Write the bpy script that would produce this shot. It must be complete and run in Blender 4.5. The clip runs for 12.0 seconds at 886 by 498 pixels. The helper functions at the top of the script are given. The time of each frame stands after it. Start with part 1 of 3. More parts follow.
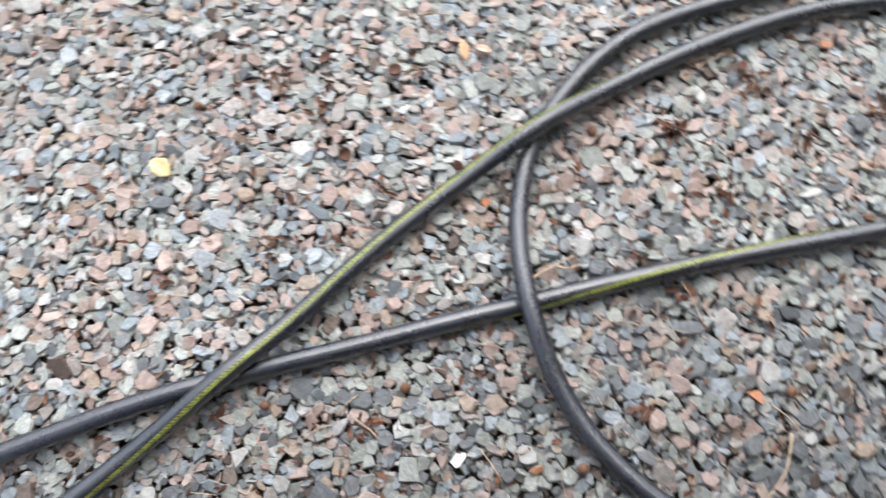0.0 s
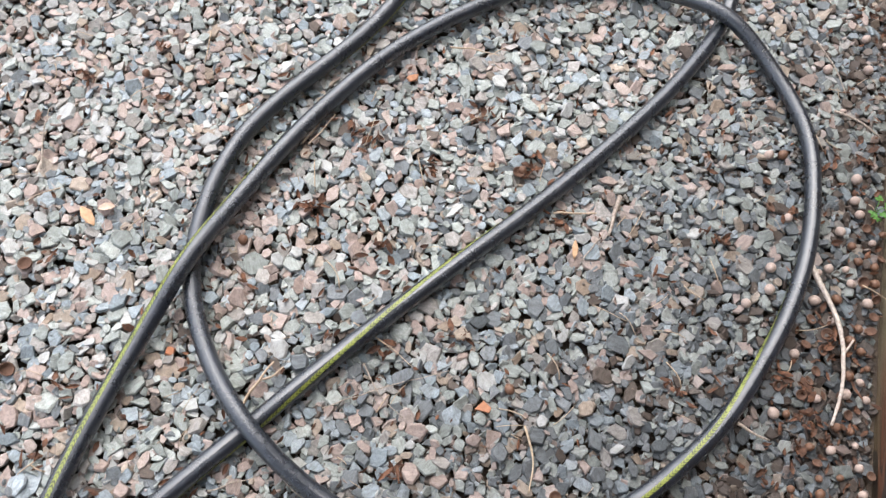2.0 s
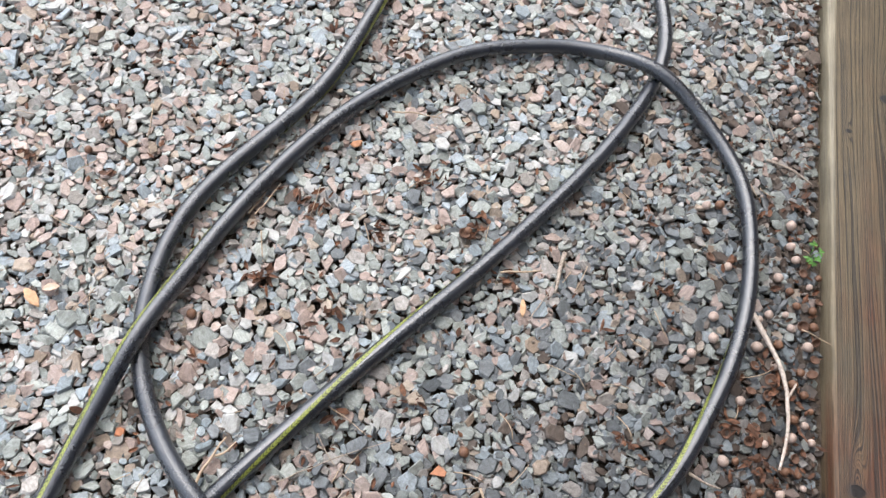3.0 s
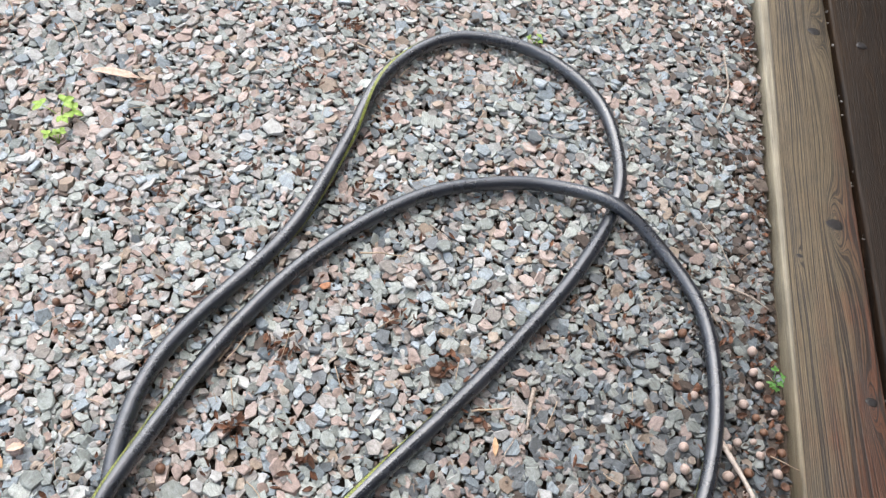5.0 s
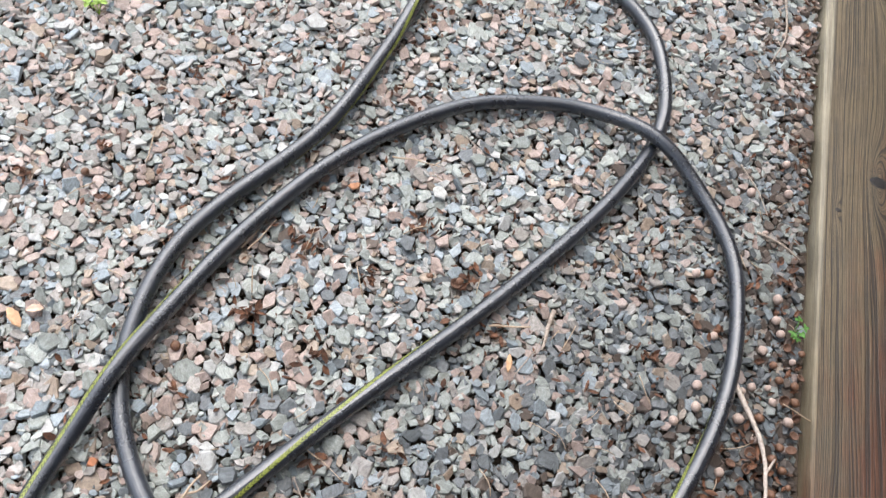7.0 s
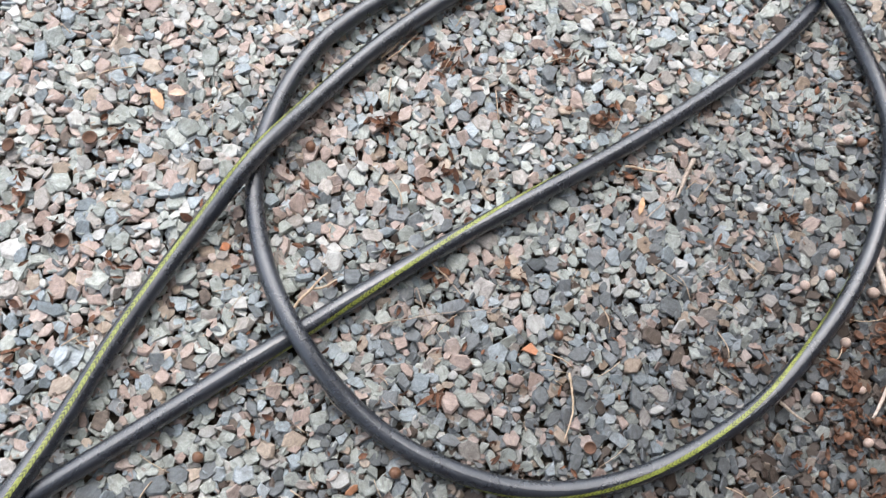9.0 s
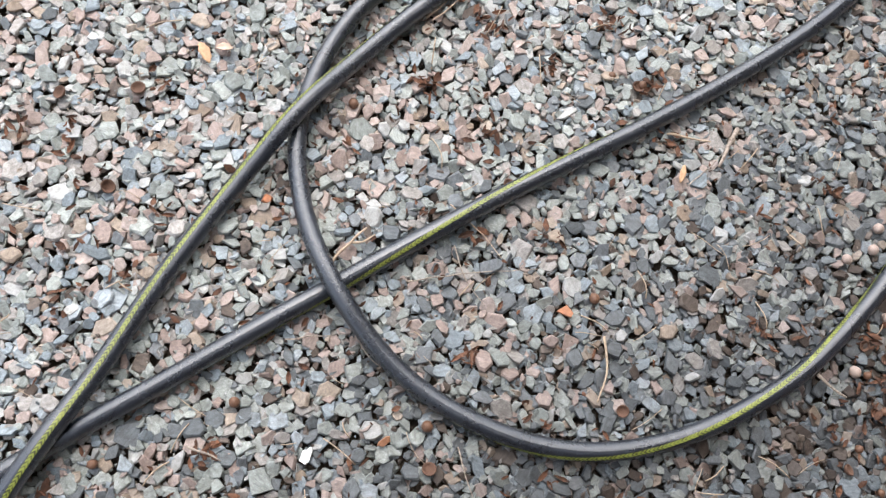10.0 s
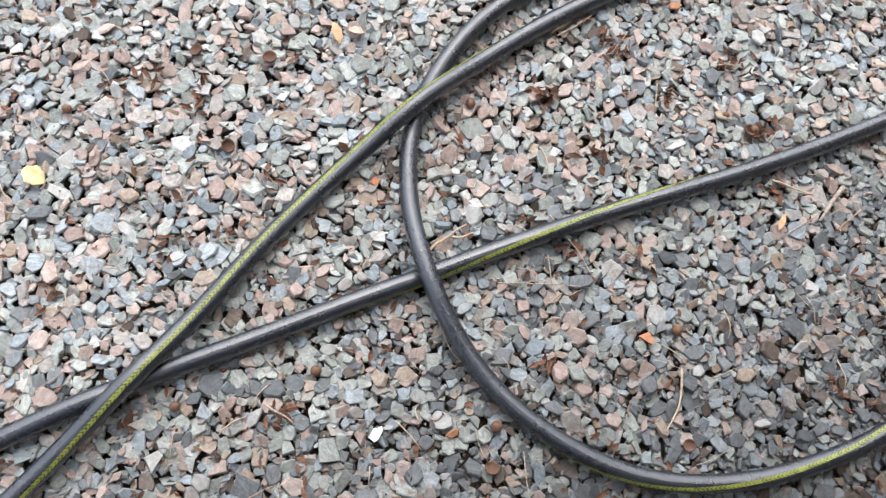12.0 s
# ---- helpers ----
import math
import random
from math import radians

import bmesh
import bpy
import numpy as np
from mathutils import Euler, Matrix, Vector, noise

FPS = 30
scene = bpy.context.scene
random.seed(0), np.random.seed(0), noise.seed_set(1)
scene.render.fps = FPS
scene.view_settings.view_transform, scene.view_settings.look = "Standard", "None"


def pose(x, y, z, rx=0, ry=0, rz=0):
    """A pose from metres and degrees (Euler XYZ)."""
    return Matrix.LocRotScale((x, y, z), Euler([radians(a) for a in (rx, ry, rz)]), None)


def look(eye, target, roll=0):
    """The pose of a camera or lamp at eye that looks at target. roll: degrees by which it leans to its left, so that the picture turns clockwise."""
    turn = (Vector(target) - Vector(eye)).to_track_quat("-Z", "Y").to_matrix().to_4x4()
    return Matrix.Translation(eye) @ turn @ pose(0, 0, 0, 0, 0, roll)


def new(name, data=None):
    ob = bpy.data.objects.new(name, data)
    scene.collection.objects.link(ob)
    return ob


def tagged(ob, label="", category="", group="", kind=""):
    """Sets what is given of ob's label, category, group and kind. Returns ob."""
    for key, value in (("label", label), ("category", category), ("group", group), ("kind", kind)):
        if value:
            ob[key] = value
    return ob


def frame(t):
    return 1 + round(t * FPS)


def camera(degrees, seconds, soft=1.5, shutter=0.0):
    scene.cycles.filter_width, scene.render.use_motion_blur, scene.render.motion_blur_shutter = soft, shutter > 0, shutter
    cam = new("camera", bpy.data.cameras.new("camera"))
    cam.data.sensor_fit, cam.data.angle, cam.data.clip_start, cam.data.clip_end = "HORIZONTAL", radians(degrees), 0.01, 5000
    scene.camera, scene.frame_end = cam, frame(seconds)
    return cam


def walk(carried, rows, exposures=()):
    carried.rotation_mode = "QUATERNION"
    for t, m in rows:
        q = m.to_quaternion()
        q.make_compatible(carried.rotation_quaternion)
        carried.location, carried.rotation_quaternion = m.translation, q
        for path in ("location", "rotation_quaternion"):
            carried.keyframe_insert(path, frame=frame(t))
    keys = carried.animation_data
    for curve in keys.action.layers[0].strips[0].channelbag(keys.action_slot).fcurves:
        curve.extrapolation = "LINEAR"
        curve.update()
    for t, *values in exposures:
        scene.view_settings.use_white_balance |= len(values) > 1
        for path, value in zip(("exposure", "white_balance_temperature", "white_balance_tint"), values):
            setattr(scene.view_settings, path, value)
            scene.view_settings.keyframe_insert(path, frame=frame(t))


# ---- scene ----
cam = camera(55.1, 12.0, 1.3, 0.3)
PATH = [
    (0, (0.167, -0.365, 0.846), (-0.288, -0.002, -1.067), 3.0),
    (0.2, (0.188, -0.356, 0.854), (-0.176, 0.083, -1.063), 8.2),
    (0.5, (0.194, -0.341, 0.856), (-0.075, 0.191, -1.053), 13.5),
    (1, (0.208, -0.31, 0.871), (0.004, 0.306, -1.021), 14.8),
    (1.5, (0.208, -0.28, 0.886), (0.045, 0.424, -0.978), 16.1),
    (2, (0.217, -0.262, 0.894), (0.085, 0.493, -0.953), 17.3),
    (2.5, (0.211, -0.247, 0.908), (0.082, 0.569, -0.913), 17.0),
    (3, (0.215, -0.233, 0.919), (0.135, 0.626, -0.885), 19.1),
    (3.5, (0.2, -0.219, 0.937), (0.134, 0.698, -0.839), 19.0),
    (3.7, (0.2, -0.216, 0.94), (0.125, 0.73, -0.82), 18.1),
    (5.3, (0.187, -0.203, 0.955), (0.096, 0.891, -0.717), 17.9),
    (5.5, (0.185, -0.204, 0.955), (0.089, 0.896, -0.713), 18.4),
    (6, (0.187, -0.204, 0.951), (0.088, 0.883, -0.725), 19.6),
    (6.5, (0.193, -0.216, 0.937), (0.106, 0.813, -0.776), 21.6),
    (6.7, (0.193, -0.22, 0.931), (0.112, 0.771, -0.805), 22.9),
    (8.3, (0.173, -0.283, 0.88), (0.133, 0.536, -0.944), 28.5),
    (8.5, (0.168, -0.291, 0.873), (0.114, 0.477, -0.973), 29.1),
    (9, (0.175, -0.31, 0.861), (0.086, 0.361, -1.021), 27.8),
    (9.5, (0.188, -0.325, 0.855), (0.075, 0.304, -1.04), 26.1),
    (10, (0.191, -0.342, 0.853), (0.051, 0.273, -1.045), 24.7),
    (10.5, (0.187, -0.349, 0.852), (0.029, 0.238, -1.053), 24.3),
    (11, (0.184, -0.355, 0.856), (0.009, 0.228, -1.049), 24.6),
    (11.5, (0.167, -0.377, 0.856), (-0.037, 0.203, -1.047), 25.2),
    (12, (0.163, -0.394, 0.858), (-0.078, 0.18, -1.043), 24.5),
]
walk(cam, [(t, look(eye, target, roll)) for t, eye, target, roll in PATH])

# ---- world and light: bright overcast daylight ----
SUN_HEIGHT, SUN_TURN = 58.0, 312.0
world = bpy.data.worlds.new("overcast_sky")
scene.world = world
world.use_nodes = True
wn, wl = world.node_tree.nodes, world.node_tree.links
wn.clear()
sky = wn.new("ShaderNodeTexSky")
sky.sky_type, sky.sun_disc = "NISHITA", False
sky.sun_elevation, sky.sun_rotation = radians(SUN_HEIGHT), radians(SUN_TURN)
sky.air_density, sky.dust_density = 1.0, 3.0
pale_sky = wn.new("ShaderNodeHueSaturation")
pale_sky.inputs["Saturation"].default_value = 0.5
sky_out = wn.new("ShaderNodeBackground")
sky_out.inputs["Strength"].default_value = 0.15
world_out = wn.new("ShaderNodeOutputWorld")
wl.new(sky.outputs[0], pale_sky.inputs["Color"])
wl.new(pale_sky.outputs[0], sky_out.inputs["Color"])
wl.new(sky_out.outputs[0], world_out.inputs["Surface"])

sun = new("sun", bpy.data.lights.new("sun", "SUN"))
sun.data.energy, sun.data.angle, sun.data.color = 0.3, radians(60), (1.0, 0.985, 0.965)
az = radians(SUN_TURN)
sun_way = Vector((math.sin(az) * math.cos(radians(SUN_HEIGHT)), math.cos(az) * math.cos(radians(SUN_HEIGHT)), math.sin(radians(SUN_HEIGHT))))
sun.matrix_world = look(sun_way * 20, (0, 0, 0))
scene.view_settings.exposure = 1.8


# ---- materials ----
class Nodes:
    """Short-hand for building one material."""

    def __init__(self, name, rough=0.7, specular=0.4):
        self.mat = bpy.data.materials.new(name)
        self.mat.use_nodes = True
        self.tree = self.mat.node_tree
        self.bsdf = self.tree.nodes["Principled BSDF"]
        self.bsdf.inputs["Roughness"].default_value = rough
        self.bsdf.inputs["Specular IOR Level"].default_value = specular

    def add(self, kind, **values):
        node = self.tree.nodes.new(kind)
        for key, value in values.items():
            node.inputs[key.replace("_", " ")].default_value = value
        return node

    def join(self, a, b):
        self.tree.links.new(a, b)

    def coords(self, scale=(1, 1, 1), kind="Object"):
        tex = self.add("ShaderNodeTexCoord")
        mapping = self.add("ShaderNodeMapping")
        mapping.inputs["Scale"].default_value = scale
        self.join(tex.outputs[kind], mapping.inputs["Vector"])
        return mapping.outputs[0]

    def noise(self, vector, scale, detail=4, rough=0.6):
        node = self.add("ShaderNodeTexNoise", Scale=scale, Detail=detail, Roughness=rough)
        self.join(vector, node.inputs["Vector"])
        return node.outputs["Fac"]

    def ramp(self, value, stops):
        node = self.add("ShaderNodeValToRGB")
        ramp = node.color_ramp
        while len(ramp.elements) < len(stops):
            ramp.elements.new(0.5)
        for element, (place, colour) in zip(ramp.elements, stops):
            element.position, element.color = place, (*colour, 1)
        self.join(value, node.inputs["Fac"])
        return node.outputs["Color"]

    def mix(self, a, b, factor, mode="MIX"):
        node = self.add("ShaderNodeMix")
        node.data_type, node.blend_type = "RGBA", mode
        for value, socket in ((factor, node.inputs[0]), (a, node.inputs[6]), (b, node.inputs[7])):
            if isinstance(value, (int, float)):
                socket.default_value = value
            elif isinstance(value, tuple):
                socket.default_value = (*value, 1)
            else:
                self.join(value, socket)
        return node.outputs[2]

    def math(self, kind, a, b=0.0):
        node = self.add("ShaderNodeMath")
        node.operation = kind
        for value, socket in ((a, node.inputs[0]), (b, node.inputs[1])):
            if isinstance(value, (int, float)):
                socket.default_value = value
            else:
                self.join(value, socket)
        return node.outputs[0]

    def bump(self, height, strength, distance, rounded=0.0):
        node = self.add("ShaderNodeBump", Strength=strength, Distance=distance)
        if rounded:
            edge = self.add("ShaderNodeBevel", Radius=rounded)
            edge.samples = 4
            self.join(edge.outputs[0], node.inputs["Normal"])
        self.join(height, node.inputs["Height"])
        self.join(node.outputs[0], self.bsdf.inputs["Normal"])

    def colour(self, socket):
        self.join(socket, self.bsdf.inputs["Base Color"])


def stone_material(name, low, mid, high, speckle=0.55, rough=0.64):
    """Stone whose tone varies from piece to piece, with grain, veins, stains and dust."""
    m = Nodes(name, rough, 0.3)
    geo = m.add("ShaderNodeNewGeometry")
    piece = geo.outputs["Random Per Island"]
    tone = m.ramp(piece, [(0.0, low), (0.5, mid), (1.0, high)])
    # the pattern lies in another direction on each piece
    turn = m.add("ShaderNodeVectorRotate")
    turn.rotation_type = "AXIS_ANGLE"
    turn.inputs["Axis"].default_value = (0.36, 0.48, 0.8)
    m.join(m.coords(), turn.inputs["Vector"])
    m.join(m.math("MULTIPLY", piece, 40.0), turn.inputs["Angle"])
    at = turn.outputs[0]
    flat = m.add("ShaderNodeMapping")
    flat.inputs["Scale"].default_value = (1, 0.22, 0.6)
    m.join(at, flat.inputs["Vector"])
    grain = m.noise(at, 1100, 3, 0.75)
    vein = m.noise(flat.outputs[0], 420, 4, 0.65)
    cloud = m.noise(at, 120, 4, 0.65)
    tone = m.mix(tone, m.ramp(grain, [(0.3, (0.5, 0.5, 0.5)), (0.7, (1.5, 1.48, 1.45))]), speckle, "MULTIPLY")
    tone = m.mix(tone, m.ramp(vein, [(0.32, (0.58, 0.58, 0.58)), (0.68, (1.38, 1.38, 1.38))]), speckle * 1.3, "MULTIPLY")
    tone = m.mix(tone, m.ramp(cloud, [(0.33, (0.6, 0.56, 0.5)), (0.62, (1.2, 1.2, 1.2))]), 0.5, "MULTIPLY")
    # light falloff put into stone colour beside the timber, ragged-edged, with a damp gloss
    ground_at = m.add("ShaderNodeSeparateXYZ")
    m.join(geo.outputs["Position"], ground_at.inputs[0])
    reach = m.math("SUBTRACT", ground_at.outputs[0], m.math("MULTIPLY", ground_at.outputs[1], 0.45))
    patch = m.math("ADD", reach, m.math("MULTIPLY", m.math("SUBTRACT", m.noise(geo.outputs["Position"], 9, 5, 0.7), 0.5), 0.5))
    dimmed = m.ramp(m.math("ADD", patch, m.math("MULTIPLY", piece, 0.12)), [(0.17, (0, 0, 0)), (0.57, (1, 1, 1))])
    tone = m.mix(tone, m.mix(tone, (0.5, 0.5, 0.51) if speckle > 0.15 else (0.95, 0.95, 0.95), 1.0, "MULTIPLY"), dimmed)
    m.colour(tone)
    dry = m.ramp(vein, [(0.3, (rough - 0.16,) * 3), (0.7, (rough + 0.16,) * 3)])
    m.join(m.mix(dry, (0.42, 0.42, 0.42), dimmed), m.bsdf.inputs["Roughness"])
    m.bump(m.math("ADD", m.math("ADD", m.math("MULTIPLY", cloud, 2.0), vein), m.math("MULTIPLY", grain, 0.6)), 0.5, 0.0012, 0.0016)
    return m.mat


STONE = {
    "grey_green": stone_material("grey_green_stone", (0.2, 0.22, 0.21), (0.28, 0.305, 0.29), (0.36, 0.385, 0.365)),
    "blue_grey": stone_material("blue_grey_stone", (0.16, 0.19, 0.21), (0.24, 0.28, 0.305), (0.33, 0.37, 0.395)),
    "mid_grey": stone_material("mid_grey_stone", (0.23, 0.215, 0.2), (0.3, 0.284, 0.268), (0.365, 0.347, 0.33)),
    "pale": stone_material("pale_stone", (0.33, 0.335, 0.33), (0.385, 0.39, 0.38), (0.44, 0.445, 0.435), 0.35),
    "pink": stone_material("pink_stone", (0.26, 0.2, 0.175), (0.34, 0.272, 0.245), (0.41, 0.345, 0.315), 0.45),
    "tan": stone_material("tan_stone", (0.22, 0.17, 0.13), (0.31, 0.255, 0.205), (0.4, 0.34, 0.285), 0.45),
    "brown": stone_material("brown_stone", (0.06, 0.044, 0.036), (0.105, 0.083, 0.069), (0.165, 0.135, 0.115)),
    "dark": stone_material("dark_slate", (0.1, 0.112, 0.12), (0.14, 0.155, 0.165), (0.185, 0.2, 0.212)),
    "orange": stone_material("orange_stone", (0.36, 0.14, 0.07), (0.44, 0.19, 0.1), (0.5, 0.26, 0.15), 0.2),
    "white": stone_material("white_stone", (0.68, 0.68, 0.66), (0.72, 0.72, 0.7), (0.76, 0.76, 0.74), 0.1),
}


def soil_material():
    m = Nodes("soil", 0.9, 0.2)
    at = m.coords()
    fine, broad = m.noise(at, 260, 6, 0.7), m.noise(at, 9, 4)
    tone = m.mix(m.ramp(fine, [(0.3, (0.03, 0.024, 0.018)), (0.7, (0.11, 0.085, 0.065))]), m.ramp(broad, [(0.3, (0.6, 0.6, 0.6)), (0.7, (1.2, 1.15, 1.1))]), 0.6, "MULTIPLY")
    m.colour(tone)
    m.bump(fine, 0.8, 0.004)
    return m.mat


def far_gravel_material():
    """Gravel too far from the path to be told apart stone by stone."""
    m = Nodes("far_gravel", 0.8, 0.25)
    at = m.coords()
    cells = m.add("ShaderNodeTexVoronoi", Scale=75.0)
    m.join(at, cells.inputs["Vector"])
    split = m.add("ShaderNodeSeparateColor")
    m.join(cells.outputs["Color"], split.inputs[0])
    tone = m.ramp(split.outputs[0], [(0.0, (0.07, 0.072, 0.07)), (0.4, (0.18, 0.19, 0.18)), (0.7, (0.26, 0.24, 0.22)), (1.0, (0.4, 0.39, 0.37))])
    m.colour(m.mix(tone, m.ramp(m.noise(at, 3, 3), [(0.3, (0.75, 0.75, 0.75)), (0.7, (1.15, 1.13, 1.1))]), 0.7, "MULTIPLY"))
    m.bump(m.math("SUBTRACT", 1.0, cells.outputs["Distance"]), 0.9, 0.01)
    return m.mat


def rubber_material():
    """Black hose jacket: fine knitted ribs under a satin skin, dusty in patches."""
    m = Nodes("hose_rubber", 0.3, 0.8)
    m.bsdf.inputs["Coat Weight"].default_value, m.bsdf.inputs["Coat Roughness"].default_value = 0.65, 0.18
    uv = m.coords((1, 1, 1), "UV")
    split = m.add("ShaderNodeSeparateXYZ")
    m.join(uv, split.inputs[0])
    ribs = m.math("SINE", m.math("MULTIPLY", split.outputs[0], 6.2832 / 0.0032))
    cords = m.math("SINE", m.math("MULTIPLY", split.outputs[1], 6.2832 * 26))
    at = m.coords()
    dust, scuff = m.noise(at, 28, 5, 0.65), m.noise(at, 420, 4, 0.75)
    m.bsdf.inputs["Specular Tint"].default_value = (0.93, 0.96, 1.0, 1)
    tone = m.mix((0.006, 0.0085, 0.014), (0.013, 0.0175, 0.027), m.ramp(dust, [(0.42, (0, 0, 0)), (0.75, (1, 1, 1))]))
    tone = m.mix(tone, (0.13, 0.145, 0.165), m.ramp(scuff, [(0.6, (0, 0, 0)), (0.72, (0.7, 0.7, 0.7))]))
    m.colour(tone)
    m.join(m.ramp(dust, [(0.3, (0.22, 0.22, 0.22)), (0.75, (0.36, 0.36, 0.36))]), m.bsdf.inputs["Roughness"])
    m.bump(m.math("ADD", m.math("ADD", m.math("MULTIPLY", ribs, 0.3), m.math("MULTIPLY", cords, 0.3)), m.math("MULTIPLY", m.noise(at, 900, 3, 0.8), 6.0)), 0.34, 0.0003)
    return m.mat


def stripe_material():
    """Yellow-green marker yarn: two rows of slanting stitches that show between black ones."""
    m = Nodes("hose_stripe", 0.45, 0.45)
    uv = m.coords((1, 1, 1), "UV")
    split = m.add("ShaderNodeSeparateXYZ")
    m.join(uv, split.inputs[0])
    across = m.math("ABSOLUTE", m.math("SUBTRACT", split.outputs[1], 0.5))
    stitch = m.math("SINE", m.math("ADD", m.math("MULTIPLY", split.outputs[0], 6.2832 / 0.0045), m.math("MULTIPLY", across, 9.0)))
    wear = m.noise(m.coords(), 160, 4, 0.6)
    fac = m.ramp(m.math("ADD", m.math("MULTIPLY", stitch, 0.22), wear), [(0.25, (0, 0, 0)), (0.6, (1, 1, 1))])
    m.colour(m.mix((0.03, 0.034, 0.012), m.mix((0.165, 0.195, 0.02), (0.25, 0.275, 0.07), wear), fac))
    m.bump(stitch, 0.2, 0.0003)
    return m.mat


def timber_material(name, wet, knots, seed, grey, brown):
    """Weathered softwood: long growth rings that flow round the knots, grey and brown in bands, pale along a worn edge."""
    m = Nodes(name, 0.6, 0.4 if wet > 0.5 else 0.15)
    tex = m.add("ShaderNodeTexCoord")
    split = m.add("ShaderNodeSeparateXYZ")
    m.join(tex.outputs["Object"], split.inputs[0])
    x, y = split.outputs[0], split.outputs[1]
    long = m.add("ShaderNodeMapping")
    long.inputs["Scale"].default_value, long.inputs["Location"].default_value = (1, 0.07, 1), (seed, seed * 3, 0)
    m.join(tex.outputs["Object"], long.inputs["Vector"])
    sway = m.math("ADD", m.math("MULTIPLY", m.noise(long.outputs[0], 11, 3, 0.5), 0.05), m.math("MULTIPLY", m.noise(long.outputs[0], 60, 2, 0.5), 0.006))
    ring = m.math("ADD", x, sway)
    knot_dark = None
    for kx, ky, size, lift in knots:
        dx = m.math("MULTIPLY", m.math("SUBTRACT", x, kx), 1.0 / size)
        dy = m.math("MULTIPLY", m.math("SUBTRACT", y, ky), 0.2 / size)
        far2 = m.math("ADD", m.math("MULTIPLY", dx, dx), m.math("MULTIPLY", dy, dy))
        ring = m.math("ADD", ring, m.math("DIVIDE", lift / 1000, m.math("ADD", far2, 0.3)))
        dk = m.math("MULTIPLY", dy, 7.0)
        core = m.math("ADD", m.math("MULTIPLY", dx, dx), m.math("MULTIPLY", dk, dk))
        eye = m.math("SUBTRACT", 1.0, m.math("MINIMUM", m.math("MULTIPLY", core, 0.9), 1.0))
        knot_dark = eye if knot_dark is None else m.math("MAXIMUM", knot_dark, eye)
    along = m.add("ShaderNodeCombineXYZ")
    m.join(m.math("MULTIPLY", ring, 480.0), along.inputs[0])
    m.join(m.math("MULTIPLY", y, 1.2), along.inputs[1])
    lines = m.noise(along.outputs[0], 1.0, 2, 0.6)
    fibre = m.add("ShaderNodeMapping")
    fibre.inputs["Scale"].default_value = (1, 0.03, 1)
    m.join(tex.outputs["Object"], fibre.inputs["Vector"])
    hair = m.noise(fibre.outputs[0], 650, 4, 0.75)
    band = m.noise(long.outputs[0], 30, 4, 0.6)
    blot = m.noise(tex.outputs["Object"], 8, 5, 0.62)
    fleck = m.noise(fibre.outputs[0], 420, 3, 0.8)
    dark = (0.013, 0.01, 0.008)
    share = m.math("ADD", m.math("ADD", m.math("MULTIPLY", band, 0.5), m.math("MULTIPLY", blot, 0.5)), m.math("SUBTRACT", m.math("MULTIPLY", x, 2.4), m.math("MULTIPLY", y, 0.42)))
    tone = m.mix(grey, brown, m.ramp(share, [(0.38, (0, 0, 0)), (0.57, (1, 1, 1))]))
    tone = m.mix(tone, (0.14, 0.09, 0.06), m.math("MULTIPLY", m.ramp(fleck, [(0.6, (0, 0, 0)), (0.72, (0.7, 0.7, 0.7))]), m.ramp(share, [(0.4, (0, 0, 0)), (0.6, (1, 1, 1))])))
    tone = m.mix(tone, dark, m.ramp(lines, [(0.47, (0, 0, 0)), (0.57, (0.9, 0.9, 0.9))]))
    tone = m.mix(tone, m.ramp(hair, [(0.32, (0.4, 0.4, 0.4)), (0.68, (1.75, 1.72, 1.66))]), 0.75, "MULTIPLY")
    worn = m.math("SUBTRACT", m.math("ADD", 0.0155, m.math("MULTIPLY", y, 0.018)), m.math("ADD", x, m.math("MULTIPLY", band, 0.008)))
    tone = m.mix(tone, (0.3, 0.27, 0.2), m.math("MULTIPLY", m.ramp(m.math("MULTIPLY", worn, 110.0), [(0.0, (0, 0, 0)), (0.5, (0.75, 0.75, 0.75))]), m.math("MULTIPLY", m.math("MULTIPLY", hair, 1.6), m.math("MULTIPLY", m.math("MINIMUM", m.math("MAXIMUM", m.math("MULTIPLY", y, 1.5), 0.25), 1.0), wet))))
    if knot_dark is not None:
        tone = m.mix(tone, (0.02, 0.017, 0.016), m.math("MULTIPLY", knot_dark, 0.9))
    tone = m.mix(tone, m.ramp(blot, [(0.35, (0.62, 0.6, 0.58)), (0.62, (1.15, 1.15, 1.15))]), 0.8, "MULTIPLY")
    m.colour(tone)
    m.join(m.ramp(blot, [(0.3, (0.4, 0.4, 0.4)), (0.7, (0.68, 0.68, 0.68))]), m.bsdf.inputs["Roughness"])
    m.bump(m.math("SUBTRACT", hair, m.math("MULTIPLY", lines, 1.5)), 0.6, 0.0014)
    return m.mat


def plain_material(name, low, high, rough=0.7, scale=300.0, by_piece=False, specular=0.35):
    m = Nodes(name, rough, specular)
    at = m.coords()
    value = m.noise(at, scale, 4, 0.65)
    tone = m.ramp(value, [(0.3, low), (0.7, high)])
    if by_piece:
        geo = m.add("ShaderNodeNewGeometry")
        tone = m.mix(tone, m.ramp(geo.outputs["Random Per Island"], [(0, (0.45, 0.42, 0.4)), (1, (1.5, 1.45, 1.4))]), 0.9, "MULTIPLY")
    m.colour(tone)
    m.bump(value, 0.35, 0.0006)
    return m.mat


